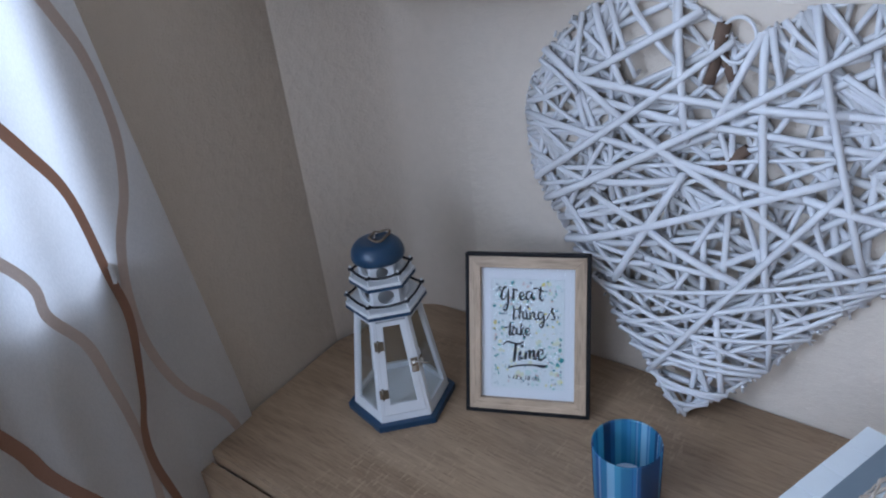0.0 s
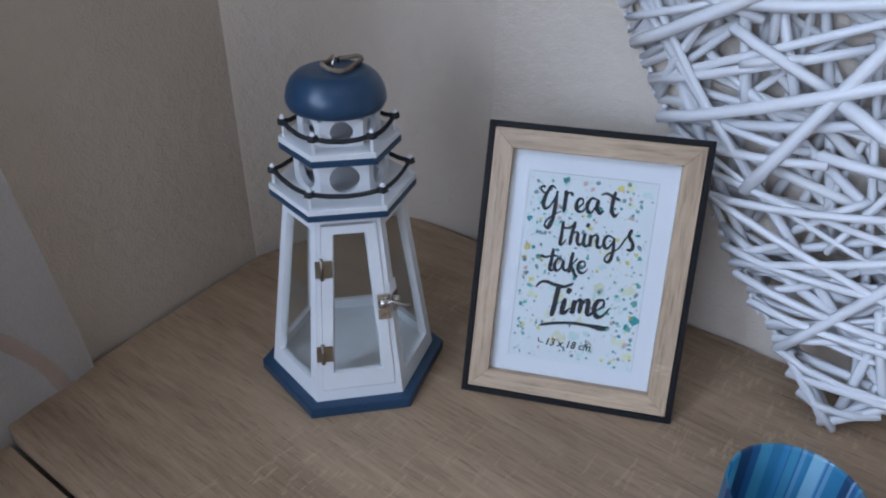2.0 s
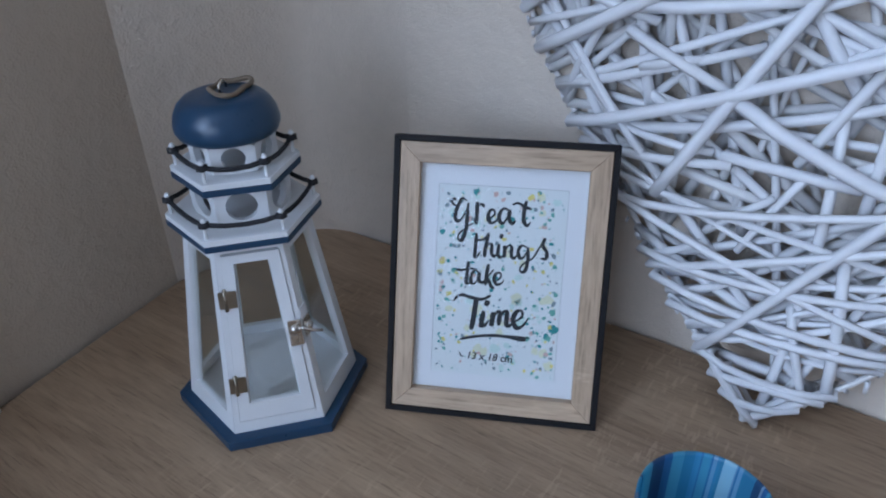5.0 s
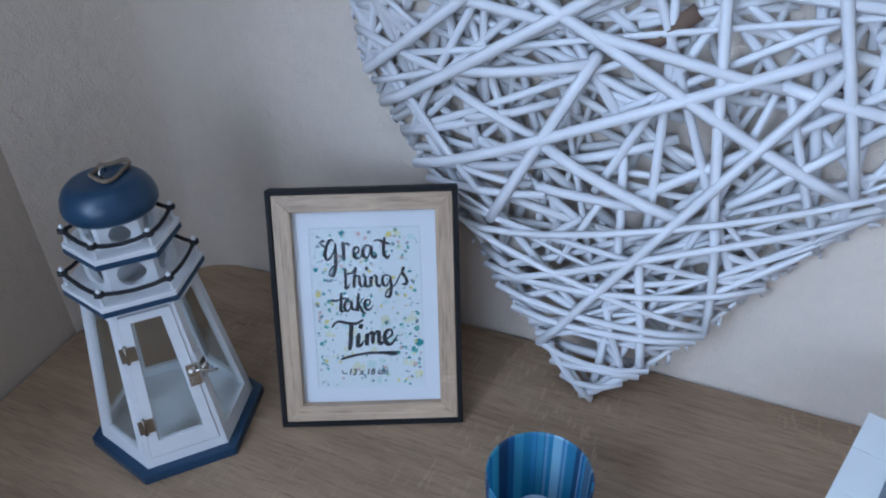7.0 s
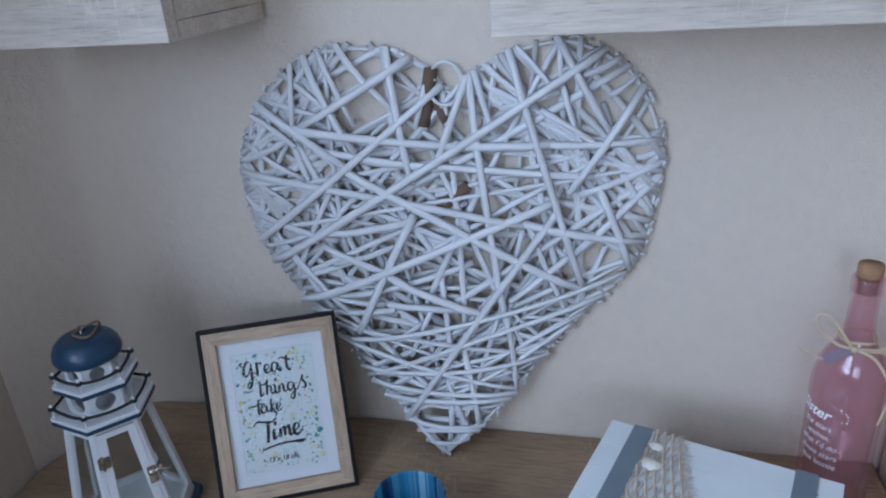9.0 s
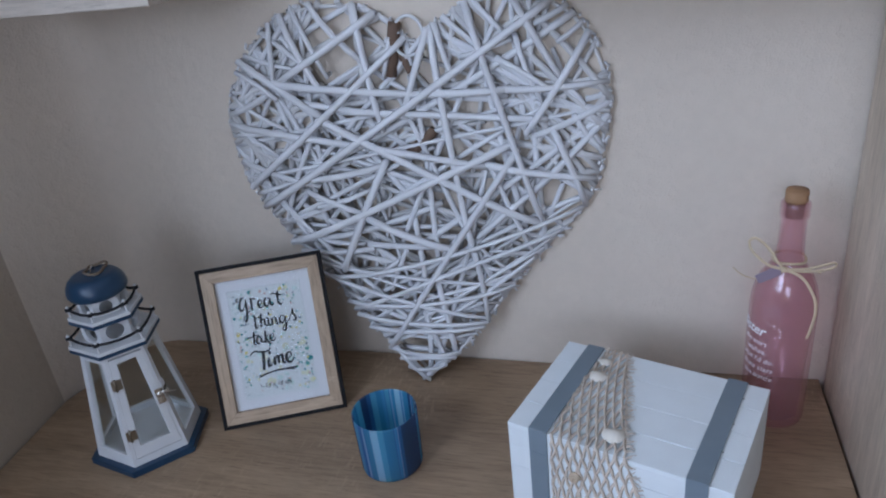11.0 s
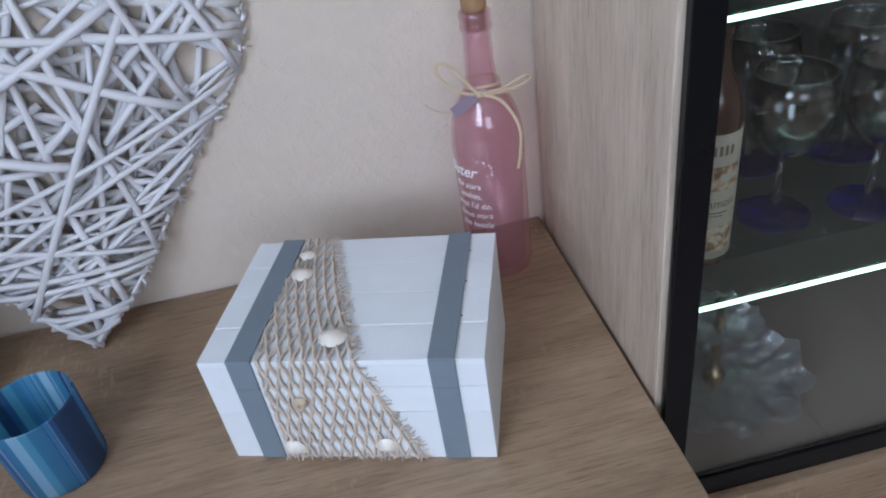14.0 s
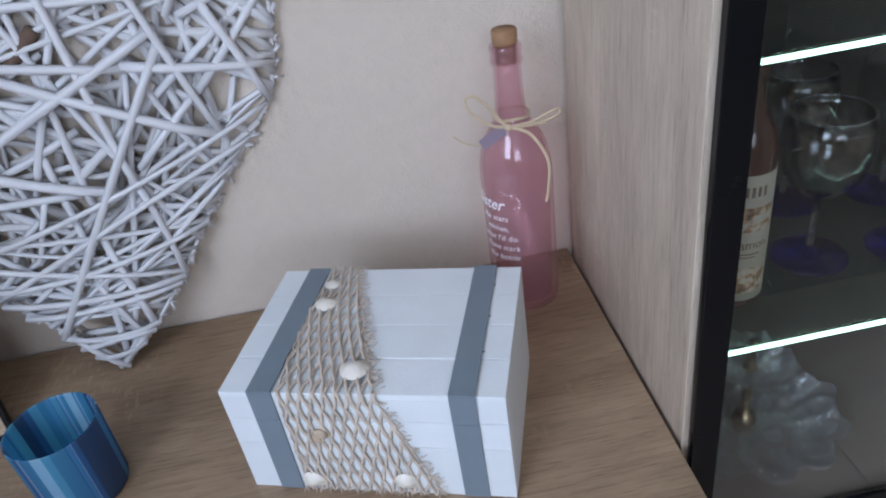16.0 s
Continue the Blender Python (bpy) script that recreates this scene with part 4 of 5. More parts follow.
for k in range(640):
    x, z = rng.uniform(PX0 + 0.003, PX1 - 0.003), rng.uniform(PZ0 + 0.003, PZ1 - 0.003)
    if abs(x - 0.085) < 0.03 and rng.random() < 0.45:
        continue
    r = rng.choice((0.0004, 0.0005, 0.0006, 0.0008, 0.0011, 0.0016))
    disc(x, 0.0095, z, r * rng.uniform(0.8, 1.6), r, rng.uniform(0, 3), 7, blots[rng.choice((0, 0, 1, 1, 2, 3, 4, 4))], 0.3)
for k in range(46):
    r = rng.uniform(0.0018, 0.0042)
    disc(rng.uniform(PX0 + 0.006, PX1 - 0.006), 0.00965, rng.uniform(PZ0 + 0.006, PZ1 - 0.006), r * rng.uniform(0.8, 1.5), r, rng.uniform(0, 3), 11, blots[5 + k % 2], 0.3)
for x, z, r, c in ((0.066, 0.188, 0.0028, 0), (0.110, 0.186, 0.0030, 2), (0.040, 0.154, 0.0026, 0), (0.041, 0.130, 0.0030, 2), (0.133, 0.094, 0.0030, 1), (0.135, 0.080, 0.0038, 0), (0.131, 0.072, 0.0028, 1), (0.082, 0.187, 0.0022, 3), (0.130, 0.058, 0.0025, 3), (0.114, 0.070, 0.0024, 1), (0.048, 0.103, 0.0024, 2), (0.062, 0.166, 0.0024, 3)):
    disc(x, 0.0095, z, r, r * 0.85, 0.4, 11, blots[c], 0.3)
for bm, m in zip(blots, M_SPOTS):
    tagged(part("colour_splashes", bm, m, card), kind="stuff")
strut = block(0.06, 0.118, 0.0, 0.003, -0.156, 0.0, 0.001)
part("easel_leg", strut, M_BLACK, frame_thing, at=pose(0, FD - 0.001, 0.172, 43, 0, 0))

# ---- lighthouse lantern ----
light_house = thing("lighthouse_lantern", pose(0.4576, -0.2321, TOP, 0, 0, -72), "white and navy wooden lighthouse lantern with glass panes and door", "lantern")
six = lambda r, k, z: Vector((r * math.cos(math.pi / 3 * k), r * math.sin(math.pi / 3 * k), z))


def hexagon(r):
    return [six(r, k, 0).xy for k in range(6)]


part("base", prism(hexagon(0.0812), 0.0, 0.010, bevel=0.0012), M_NAVY, light_house, "navy blue base board")
BZ0, BZ1, BR0, BR1 = 0.010, 0.1715, 0.0712, 0.0468
part("inner_floor", prism(hexagon(0.066), 0.0101, 0.016), M_WHITE, light_house)


def wall_point(k, s, z, inset=0.0):
    """A point of side k of the tapering body: s from 0 to 1 along the side, at height z."""
    t = (z - BZ0) / (BZ1 - BZ0)
    r = BR0 + (BR1 - BR0) * t - inset
    return six(r, k, z).lerp(six(r, k + 1, z), s)


def panel(k, outer, inner, deep, name, label=""):
    """A frame on side k between two (s, z) outlines of four corners each."""
    bm = bmesh.new()
    of, nf = [[bm.verts.new(wall_point(k, s, z)) for s, z in o] for o in (outer, inner)]
    ob_, nb = [[bm.verts.new(wall_point(k, s, z, deep)) for s, z in o] for o in (outer, inner)]
    for i in range(4):
        j = (i + 1) % 4
        bm.faces.new((of[i], of[j], nf[j], nf[i]))
        bm.faces.new((ob_[j], ob_[i], nb[i], nb[j]))
        bm.faces.new((nf[i], nf[j], nb[j], nb[i]))
        bm.faces.new((of[j], of[i], ob_[i], ob_[j]))
    return part(name, bm, M_WHITE, light_house, label)


for k in range(6):
    if k == 0:
        continue
    panel(k, [(0.002, BZ0), (0.998, BZ0), (0.998, BZ1), (0.002, BZ1)], [(0.13, BZ0 + 0.016), (0.87, BZ0 + 0.016), (0.84, BZ1 - 0.012), (0.16, BZ1 - 0.012)], 0.006, "side_frame")
    q = [(0.12, BZ0 + 0.014), (0.88, BZ0 + 0.014), (0.86, BZ1 - 0.010), (0.14, BZ1 - 0.010)]
    bm = bmesh.new()
    a, b = [bm.verts.new(wall_point(k, s, z, 0.0025)) for s, z in q], [bm.verts.new(wall_point(k, s, z, 0.004)) for s, z in q]
    bm.faces.new(a)
    bm.faces.new(b[::-1])
    for i in range(4):
        bm.faces.new((a[i], b[i], b[(i + 1) % 4], a[(i + 1) % 4]))
    g = part("pane", bm, M_PANE, light_house)
    g.visible_shadow = False
# the door side: fixed posts, and the door proud of them
panel(0, [(0.002, BZ0), (0.998, BZ0), (0.998, BZ1), (0.002, BZ1)], [(0.07, BZ0 + 0.010), (0.93, BZ0 + 0.010), (0.93, BZ1 - 0.006), (0.07, BZ1 - 0.006)], 0.006, "door_frame")
dr = panel(0, [(0.075, BZ0 + 0.0115), (0.925, BZ0 + 0.0115), (0.925, BZ1 - 0.0075), (0.075, BZ1 - 0.0075)], [(0.20, BZ0 + 0.027), (0.80, BZ0 + 0.027), (0.76, BZ1 - 0.014), (0.25, BZ1 - 0.014)], 0.005, "door", "small white door with a glass pane")
dr.location = (six(0.0012, 0.5, 0))
q = [(0.18, BZ0 + 0.025), (0.82, BZ0 + 0.025), (0.78, BZ1 - 0.012), (0.23, BZ1 - 0.012)]
bm = bmesh.new()
a, b = [bm.verts.new(wall_point(0, s, z, 0.0025)) for s, z in q], [bm.verts.new(wall_point(0, s, z, 0.004)) for s, z in q]
bm.faces.new(a)
bm.faces.new(b[::-1])
for i in range(4):
    bm.faces.new((a[i], b[i], b[(i + 1) % 4], a[(i + 1) % 4]))
g = part("pane", bm, M_PANE, dr)
g.visible_shadow = False


def on_side(k, s, z, out=0.0):
    """Axes on side k: x along the side, y outwards, z up the slope."""
    p = wall_point(k, s, z)
    x = (wall_point(k, 1, z) - wall_point(k, 0, z)).normalized()
    up = (wall_point(k, s, z + 0.01) - p).normalized()
    n = x.cross(up).normalized()
    if n.dot(Vector((p.x, p.y, 0))) < 0:
        n = -n
    p = p + n * out
    return Matrix(((x.x, n.x, up.x, p.x), (x.y, n.y, up.y, p.y), (x.z, n.z, up.z, p.z), (0, 0, 0, 1)))


for z in (0.056, 0.130):
    h = part("hinge", block(-0.005, 0.008, 0.0, 0.0012, -0.007, 0.007, 0.0004), M_BRONZE, light_house, "small brass hinge", at=on_side(0, 0.08, z, 0.0016))
    part("hinge_pin", tube([(0, 0.001, -0.009), (0, 0.001, 0.009)], 0.0014, 8), M_BRONZE, h, soft=True)
la = part("latch", block(-0.005, 0.005, 0, 0.0015, -0.012, 0.010, 0.0006), M_METAL, light_house, "nickel hook latch", at=on_side(0, 0.90, 0.095, 0.0016))
part("hook", tube([(0.0, 0.004, 0.003), (0.006, 0.007, 0.006), (0.013, 0.007, 0.002), (0.02, 0.004, -0.001)], 0.0013, 8), M_METAL, la, soft=True)
part("rivet", lathe([(0, 0), (0.004, 0), (0.0042, 0.0012), (0.003, 0.003), (0, 0.0036)], 16), M_METAL, la, soft=True, at=pose(0, 0.0012, 0.002, -90, 0, 0))
lb = part("latch_plate", block(-0.004, 0.006, 0, 0.0014, -0.008, 0.008, 0.0005), M_METAL, light_house, "nickel latch plate", at=on_side(1, 0.08, 0.095, 0.0004))
part("rivet", lathe([(0, 0), (0.004, 0), (0.0042, 0.0012), (0.003, 0.003), (0, 0.0036)], 16), M_METAL, lb, soft=True, at=pose(0.001, 0.0012, 0, -90, 0, 0))
part("tape_tab", block(-0.004, 0.006, 0, 0.0006, 0.006, 0.018), M_PAPER, lb)


def gallery(z, r, drum_r, drum_h):
    """A white hexagonal gallery with a navy edge, pegs with a cord, and a drum with round holes above it."""
    part("gallery_edge", prism(hexagon(r), z, z + 0.0048, bevel=0.0006), M_NAVY, light_house, "navy gallery edge")
    part("gallery_deck", prism(hexagon(r - 0.0004), z + 0.0049, z + 0.0095, bevel=0.0006), M_WHITE, light_house)
    tops = []
    for k in range(6):
        p = six(r - 0.005, k, z + 0.0095)
        part("rail_post", lathe([(0.0013, 0), (0.0011, 0.011), (0.0019, 0.0125), (0.0021, 0.0145), (0.0013, 0.0163), (0, 0.0166)], 10), M_WHITE, light_house, soft=True, at=Matrix.Translation(p))
        tops.append(p + Vector((0, 0, 0.0112)))
    pts = []
    for k in range(6):
        a, b = tops[k], tops[(k + 1) % 6]
        for t in (0.0, 0.25, 0.5, 0.75):
            pts.append(a.lerp(b, t) + Vector((0, 0, -0.0035 * 4 * t * (1 - t))))
    bm = tube(pts, 0.0018, 6, True)
    for p in tops:
        m = Matrix.Translation(p * 1.0) @ Matrix.Diagonal((1, 1, 0.8, 1))
        bmesh.ops.create_icosphere(bm, subdivisions=1, radius=0.0046, matrix=m)
    part("rail_cord", bm, M_CORD, light_house, "black cord railing", soft=True)
    z0, z1 = z + 0.0096, z + 0.0096 + drum_h
    for k in range(6):
        a, b = six(drum_r, k, 0), six(drum_r, k + 1, 0)
        w = (b - a).length
        x = (b - a).normalized()
        n = Vector((x.y, -x.x, 0))
        bm = bmesh.new()
        hole = min(w, drum_h) * 0.40
        cz = (z0 + z1) / 2
        N = 24
        rim, box, rim_b = [], [], []
        for i in range(N):
            ang = 2 * math.pi * i / N
            u, v = math.cos(ang), math.sin(ang)
            s = min((w / 2) / max(abs(u), 1e-6), (drum_h / 2) / max(abs(v), 1e-6))
            mid = (a + b) / 2
            rim.append(bm.verts.new(mid + x * hole * u + Vector((0, 0, cz + hole * v))))
            rim_b.append(bm.verts.new(mid + x * hole * u - n * 0.005 + Vector((0, 0, cz + hole * v))))
            box.append(bm.verts.new(mid + x * s * u + Vector((0, 0, cz + s * v))))
        for i in range(N):
            j = (i + 1) % N
            bm.faces.new((rim[i], rim[j], box[j], box[i]))
            bm.faces.new((rim[j], rim[i], rim_b[i], rim_b[j]))
        part("drum_side", bm, M_WHITE, light_house, "white side with a round hole")
    part("drum_floor", prism(hexagon(drum_r - 0.001), z0, z0 + 0.001), M_WHITE, light_house)
    return z1


part("body_top", prism(hexagon(0.0475), 0.1680, 0.1720), M_WHITE, light_house)
z1 = gallery(0.1722, 0.0572, 0.0360, 0.0280)
z2 = gallery(z1 + 0.0002, 0.0460, 0.0305, 0.0208)
dome = [(0.0, z2 + 0.0002), (0.0325, z2 + 0.0004), (0.0348, z2 + 0.0014), (0.0366, z2 + 0.0050), (0.0368, z2 + 0.0085), (0.0354, z2 + 0.0150), (0.0322, z2 + 0.0210), (0.0278, z2 + 0.0252), (0.0245, z2 + 0.0266), (0.0215, z2 + 0.0271), (0.0, z2 + 0.0273)]
part("dome", lathe(dome, 48), M_NAVY, light_house, "navy blue dome", soft=True, at=Matrix.Translation((-0.0005, -0.0015, 0)))
rope = [(-0.008 + (0.016 + 0.004 * math.sin(3 * a)) * math.cos(a), (0.014 + 0.003 * math.cos(2 * a)) * math.sin(a), z2 + 0.0293 + 0.0006 * math.sin(5 * a)) for a in [2 * math.pi * k / 36 for k in range(36)]]
part("rope_loop", tube(rope, 0.0018, 8, True), M_ROPE, light_house, "jute hanging rope", soft=True)
hk = [(0.0045 * math.sin(a), 0, z2 + 0.0275 + 0.0045 - 0.0045 * math.cos(a)) for a in [k * 0.5 for k in range(11)]]
part("wire_hook", tube(hk, 0.0009, 6), M_METAL, light_house, "thin silver wire hook", soft=True)

# ---- striped candle cup ----
cup = thing("candle_cup", pose(0.8185, -0.228, TOP), "blue vertically striped glass candle cup on the sideboard", "candle holder")
part("glass", lathe([(0, 0), (0.036, 0), (0.0385, 0.002), (0.0393, 0.006), (0.0408, 0.083), (0.0405, 0.085), (0.0393, 0.0846), (0.0388, 0.082), (0.0370, 0.008), (0.034, 0.006), (0, 0.006)], 64), M_CUP, cup, soft=True)
tl = part("tealight", lathe([(0, 0.0065), (0.0190, 0.0065), (0.0193, 0.007), (0.0193, 0.034), (0.0185, 0.034), (0.0183, 0.0325), (0.0, 0.0320)], 32), M_WAX, cup, "white tealight", soft=True)
part("wick", tube([(0, 0, 0.032), (0.001, 0, 0.039)], 0.0008, 6), M_CORD, tl)

# ---- painted wooden chest ----
CW, CD, CH = 0.239, 0.171, 0.1185
chest = thing("treasure_box", pose(0.9835, -0.2685, TOP, 0, 0, -17.8), "white wooden box with slate straps, fishing net and shells", "box")
part("core", block(0.004, CW - 0.004, 0.004, CD - 0.004, 0.0, CH - 0.004), M_CHEST, chest)
rng = random.Random(21)
edges = (0.0, 0.042, 0.085, 0.1285, CD)
for a, b in zip(edges, edges[1:]):
    part("plank", block(-0.0002, CW + 0.0002, a - (0.0004 if a == 0 else -0.0003), b - 0.0003, CH - 0.006, CH + rng.uniform(-0.0003, 0.0004), 0.0006), M_CHEST, chest)
for z0, z1 in ((0.0, 0.0583), (0.0585, 0.0881), (0.0884, CH - 0.0058)):
    part("plank", block(0, CW, -0.0004, 0.006, z0 + 0.0002, z1, 0.0005), M_CHEST, chest)
    part("plank", block(0, CW, CD - 0.006, CD, z0 + 0.0002, z1, 0.0009), M_CHEST, chest)
    for x0, x1 in ((-0.0002, 0.006), (CW - 0.006, CW + 0.0002)):
        part("plank", block(x0, x1, 0.0064, CD - 0.0064, z0 + 0.0002, z1, 0.0009), M_CHEST, chest)
for x in (0.0260, 0.1945):
    bm = block(x, x + 0.0215, -0.0022, CD, CH + 0.0007, CH + 0.0025, 0.0005)
    part("strap", bm, M_STRAP, chest, "grey-blue painted strap")
    part("strap", block(x, x + 0.0215, -0.0022, -0.0005, 0.0885, CH + 0.0004, 0.0004), M_STRAP, chest, "grey-blue painted strap")
    part("strap", block(x, x + 0.0215, -0.0022, -0.0005, 0.001, 0.0880, 0.0004), M_STRAP, chest, "grey-blue painted strap")
    for l in (0.05, 0.096, 0.142):
        part("nail_head", lathe([(0, 0.0006), (0.0007, 0.0005), (0.0009, 0)], 8), M_CORD, chest, at=Matrix.Translation((x + 0.0225, l, CH + 0.0006)))


def over(s, l, lift):
    """Over the box from the back of its top (l = 0) down its front."""
    if l < CD - 0.004:
        return Vector((s, CD - l, CH + lift))
    if l < CD + 0.004:
        a = (l - CD + 0.004) / 0.008 * math.pi / 2
        return Vector((s, 0.001 - (0.001 + lift) * math.sin(a), CH - 0.001 + (0.001 + lift) * math.cos(a)))
    return Vector((s, -lift, max(0.0018, CH - (l - CD))))


NET_L = CD + CH - 0.002
net_right = lambda l: 0.076 + (0.134 - 0.076) * l / CD if l < CD else 0.134 + (0.176 - 0.134) * (l - CD) / CH
net_left = lambda l: 0.0525 - 0.004 * math.sin(min(1, l / CD) * math.pi)
net_bm = bmesh.new()
fray = []
CELL, ROWH = 0.0102, 0.0170
squeeze = lambda l: 0.82 + 0.18 * min(1.0, l / CD)
for way in (1, -1):
    for k in range(-60, 62):
        run = []
        for i in range(0, 26 * 6 + 1):
            l = NET_L * i / (26 * 6)
            base = (net_left(l) + net_right(l)) / 2
            wig = way * (l / ROWH) * CELL * 0.5
            s = net_left(l) + (k * CELL + wig + 0.0005 * math.sin(l * 2 * math.pi / ROWH + k)) * squeeze(l)
            inside = net_left(l) - 0.001 <= s <= net_right(l)
            if inside:
                run.append(over(s, l, 0.0016 + (0.0007 if way > 0 else 0.0) + 0.0004 * math.sin(40 * s + 90 * l)))
            if (not inside or i == 26 * 6) and run:
                if len(run) > 2:
                    tube(run, 0.00165, 5, bm=net_bm)
                    fray.append(run[-1] if way > 0 else run[0])
                run = []
for j in range(int(NET_L / ROWH)):  # knots
    l = j * ROWH
    for k in range(40):
        s = net_left(l) + (k + 0.5 * (j % 2)) * CELL * squeeze(l)
        if s < net_right(l) and rng.random() < 0.8:
            bmesh.ops.create_icosphere(net_bm, subdivisions=1, radius=0.0014, matrix=Matrix.Translation(over(s, l, 0.002)))
for side in (net_left, net_right):
    tube([over(side(NET_L * i / 80) + 0.0008 * math.sin(i * 1.7), NET_L * i / 80, 0.0018) for i in range(81)], 0.0010, 5, bm=net_bm)
tagged(part("fishing_net", net_bm, M_JUTE, chest, "beige knotted jute fishing net", soft=True), kind="stuff")
bm = bmesh.new()
for i in range(150):
    l = NET_L * rng.random()
    s = net_right(l) + rng.uniform(-0.002, 0.001)
    pts = [over(s, l, 0.002)]
    for q in range(3):
        s, l = s + rng.uniform(0.0008, 0.0040), min(NET_L, max(0, l + rng.uniform(-0.0035, 0.0015)))
        pts.append(over(s, l, rng.uniform(0.0015, 0.004)))
    tube(pts, 0.00062, 4, bm=bm, taper=0.4)
for i in range(60):
    s = rng.uniform(0.05, 0.176)
    pts = [over(s, NET_L - 0.004, 0.0025), over(s + rng.uniform(-0.002, 0.002), NET_L, rng.uniform(0.003, 0.007))]
    tube(pts, 0.0006, 4, bm=bm, taper=0.5)
tagged(part("frayed_twine", bm, M_JUTE, chest, soft=True), kind="stuff")


def scallop(w, ribs=11):
    """A fan shell lying on its rim, hinge towards +y."""
    bm = bmesh.new()
    rows, cols = 7, ribs * 2
    grid = []
    for i in range(rows + 1):
        t = i / rows
        row = []
        for j in range(cols + 1):
            a = math.radians(-98 + 196 * j / cols)
            rib = (0.075 if j % 2 else -0.075) * t
            r = w * (t * (1 + rib * 0.6)) * (0.70 + 0.30 * math.cos(a))
            h = w * (0.36 * math.sin(math.pi * min(1, 0.15 + 0.85 * t) * 0.95) + rib * 0.6) * (0.30 + 0.70 * max(0.0, math.cos(a)))
            row.append(bm.verts.new((r * 0.66 * math.sin(a) * 1.15, w * 0.45 - r * math.cos(a) * 0.95, max(0.0, h))))
        grid.append(row)
    for i in range(rows):
        for j in range(cols):
            bm.faces.new((grid[i][j], grid[i][j + 1], grid[i + 1][j + 1], grid[i + 1][j]))
    bmesh.ops.remove_doubles(bm, verts=bm.verts, dist=1e-5)
    return bm


def snail(w):
    bm = bmesh.new()
    pts = []
    for k in range(40):
        a = k * 0.42
        r = w * 0.5 * (1 - k / 44)
        pts.append((r * math.cos(a), r * math.sin(a), w * 0.2 + w * 0.5 * k / 40))
    return tube(pts, w * 0.3, 8, taper=0.1)


on_box = ((0.0590, 0.029, 0.014, 20), (0.0610, 0.060, 0.019, -8), (0.1130, 0.148, 0.022, 15))
for s, l, w, turn in on_box:
    part("shell", scallop(w), M_SHELL, chest, "cream scallop shell", soft=True, at=Matrix.Translation(over(s, l, 0.0022)) @ pose(0, 0, 0, 0, 0, turn))
for s, l, w, turn in ((0.0600, CD + 0.102, 0.018, 10), (0.1450, CD + 0.099, 0.017, -10)):
    part("shell", scallop(w), M_SHELL, chest, "cream scallop shell", soft=True, at=Matrix.Translation(over(s, l, 0.0024)) @ pose(0, 0, 0, 90, 0, 0) @ pose(0, 0, 0, 0, 0, 180 + turn))
part("snail_shell", snail(0.010), M_SHELL_B, chest, "banded brown snail shell", soft=True, at=Matrix.Translation(over(0.0800, CD + 0.045, 0.003)) @ pose(0, 0, 0, 80, 0, 0))

# ---- pink bottle ----
BX, BY = 1.2885, -0.068
bottle = thing("pink_bottle", pose(BX, BY, TOP), "pink glass bottle with white lettering, cork and raffia bow", "bottle")
outer = [(0.0, 0.003), (0.020, 0.001), (0.033, 0.0), (0.0365, 0.003), (0.0378, 0.010), (0.0380, 0.160), (0.0372, 0.175), (0.0345, 0.190), (0.0295, 0.2035), (0.0225, 0.2150), (0.0175, 0.2230), (0.0155, 0.2320), (0.0143, 0.2480), (0.0137, 0.2780), (0.0152, 0.2795), (0.0160, 0.2830), (0.0152, 0.2865), (0.0148, 0.2880), (0.0158, 0.2905), (0.0158, 0.2960), (0.0148, 0.2980)]
inner = [(max(0.0, r - 0.0028), z) for r, z in outer[::-1] if z > 0.012]
inner[0] = (0.0105, 0.2978)
body = part("glass", lathe(outer + inner + [(0.030, 0.010), (0.0, 0.013)], 64), M_PINK, bottle, "translucent pink glass", soft=True)
part("cork", lathe([(0, 0.279), (0.0098, 0.279), (0.0102, 0.2988), (0.0118, 0.2990), (0.0122, 0.3000), (0.0123, 0.3110), (0.0116, 0.3125), (0, 0.3128)], 28), M_CORK, bottle, "brown cork stopper", soft=True)


def wrapped(text, size, centre, z, shear, thick, right=None):
    """A line of writing bent round the bottle; centre or right: the angle of its middle or right end, in degrees."""
    me = words(text, size, shear, thick, 0.00008)
    xs = [v.co.x for v in me.vertices]
    w0, w1 = min(xs), max(xs)
    R = 0.0382
    for v in me.vertices:
        shift = v.co.x - (w1 if right is not None else (w0 + w1) / 2)
        a = math.radians(right if right is not None else centre) + shift / R
        v.co = Vector(((R + v.co.z) * math.cos(a), (R + v.co.z) * math.sin(a), z + v.co.y))
    me.materials.clear()
    me.materials.append(M_WRITING)
    part("lettering", me, M_WRITING, body, "white lettering")


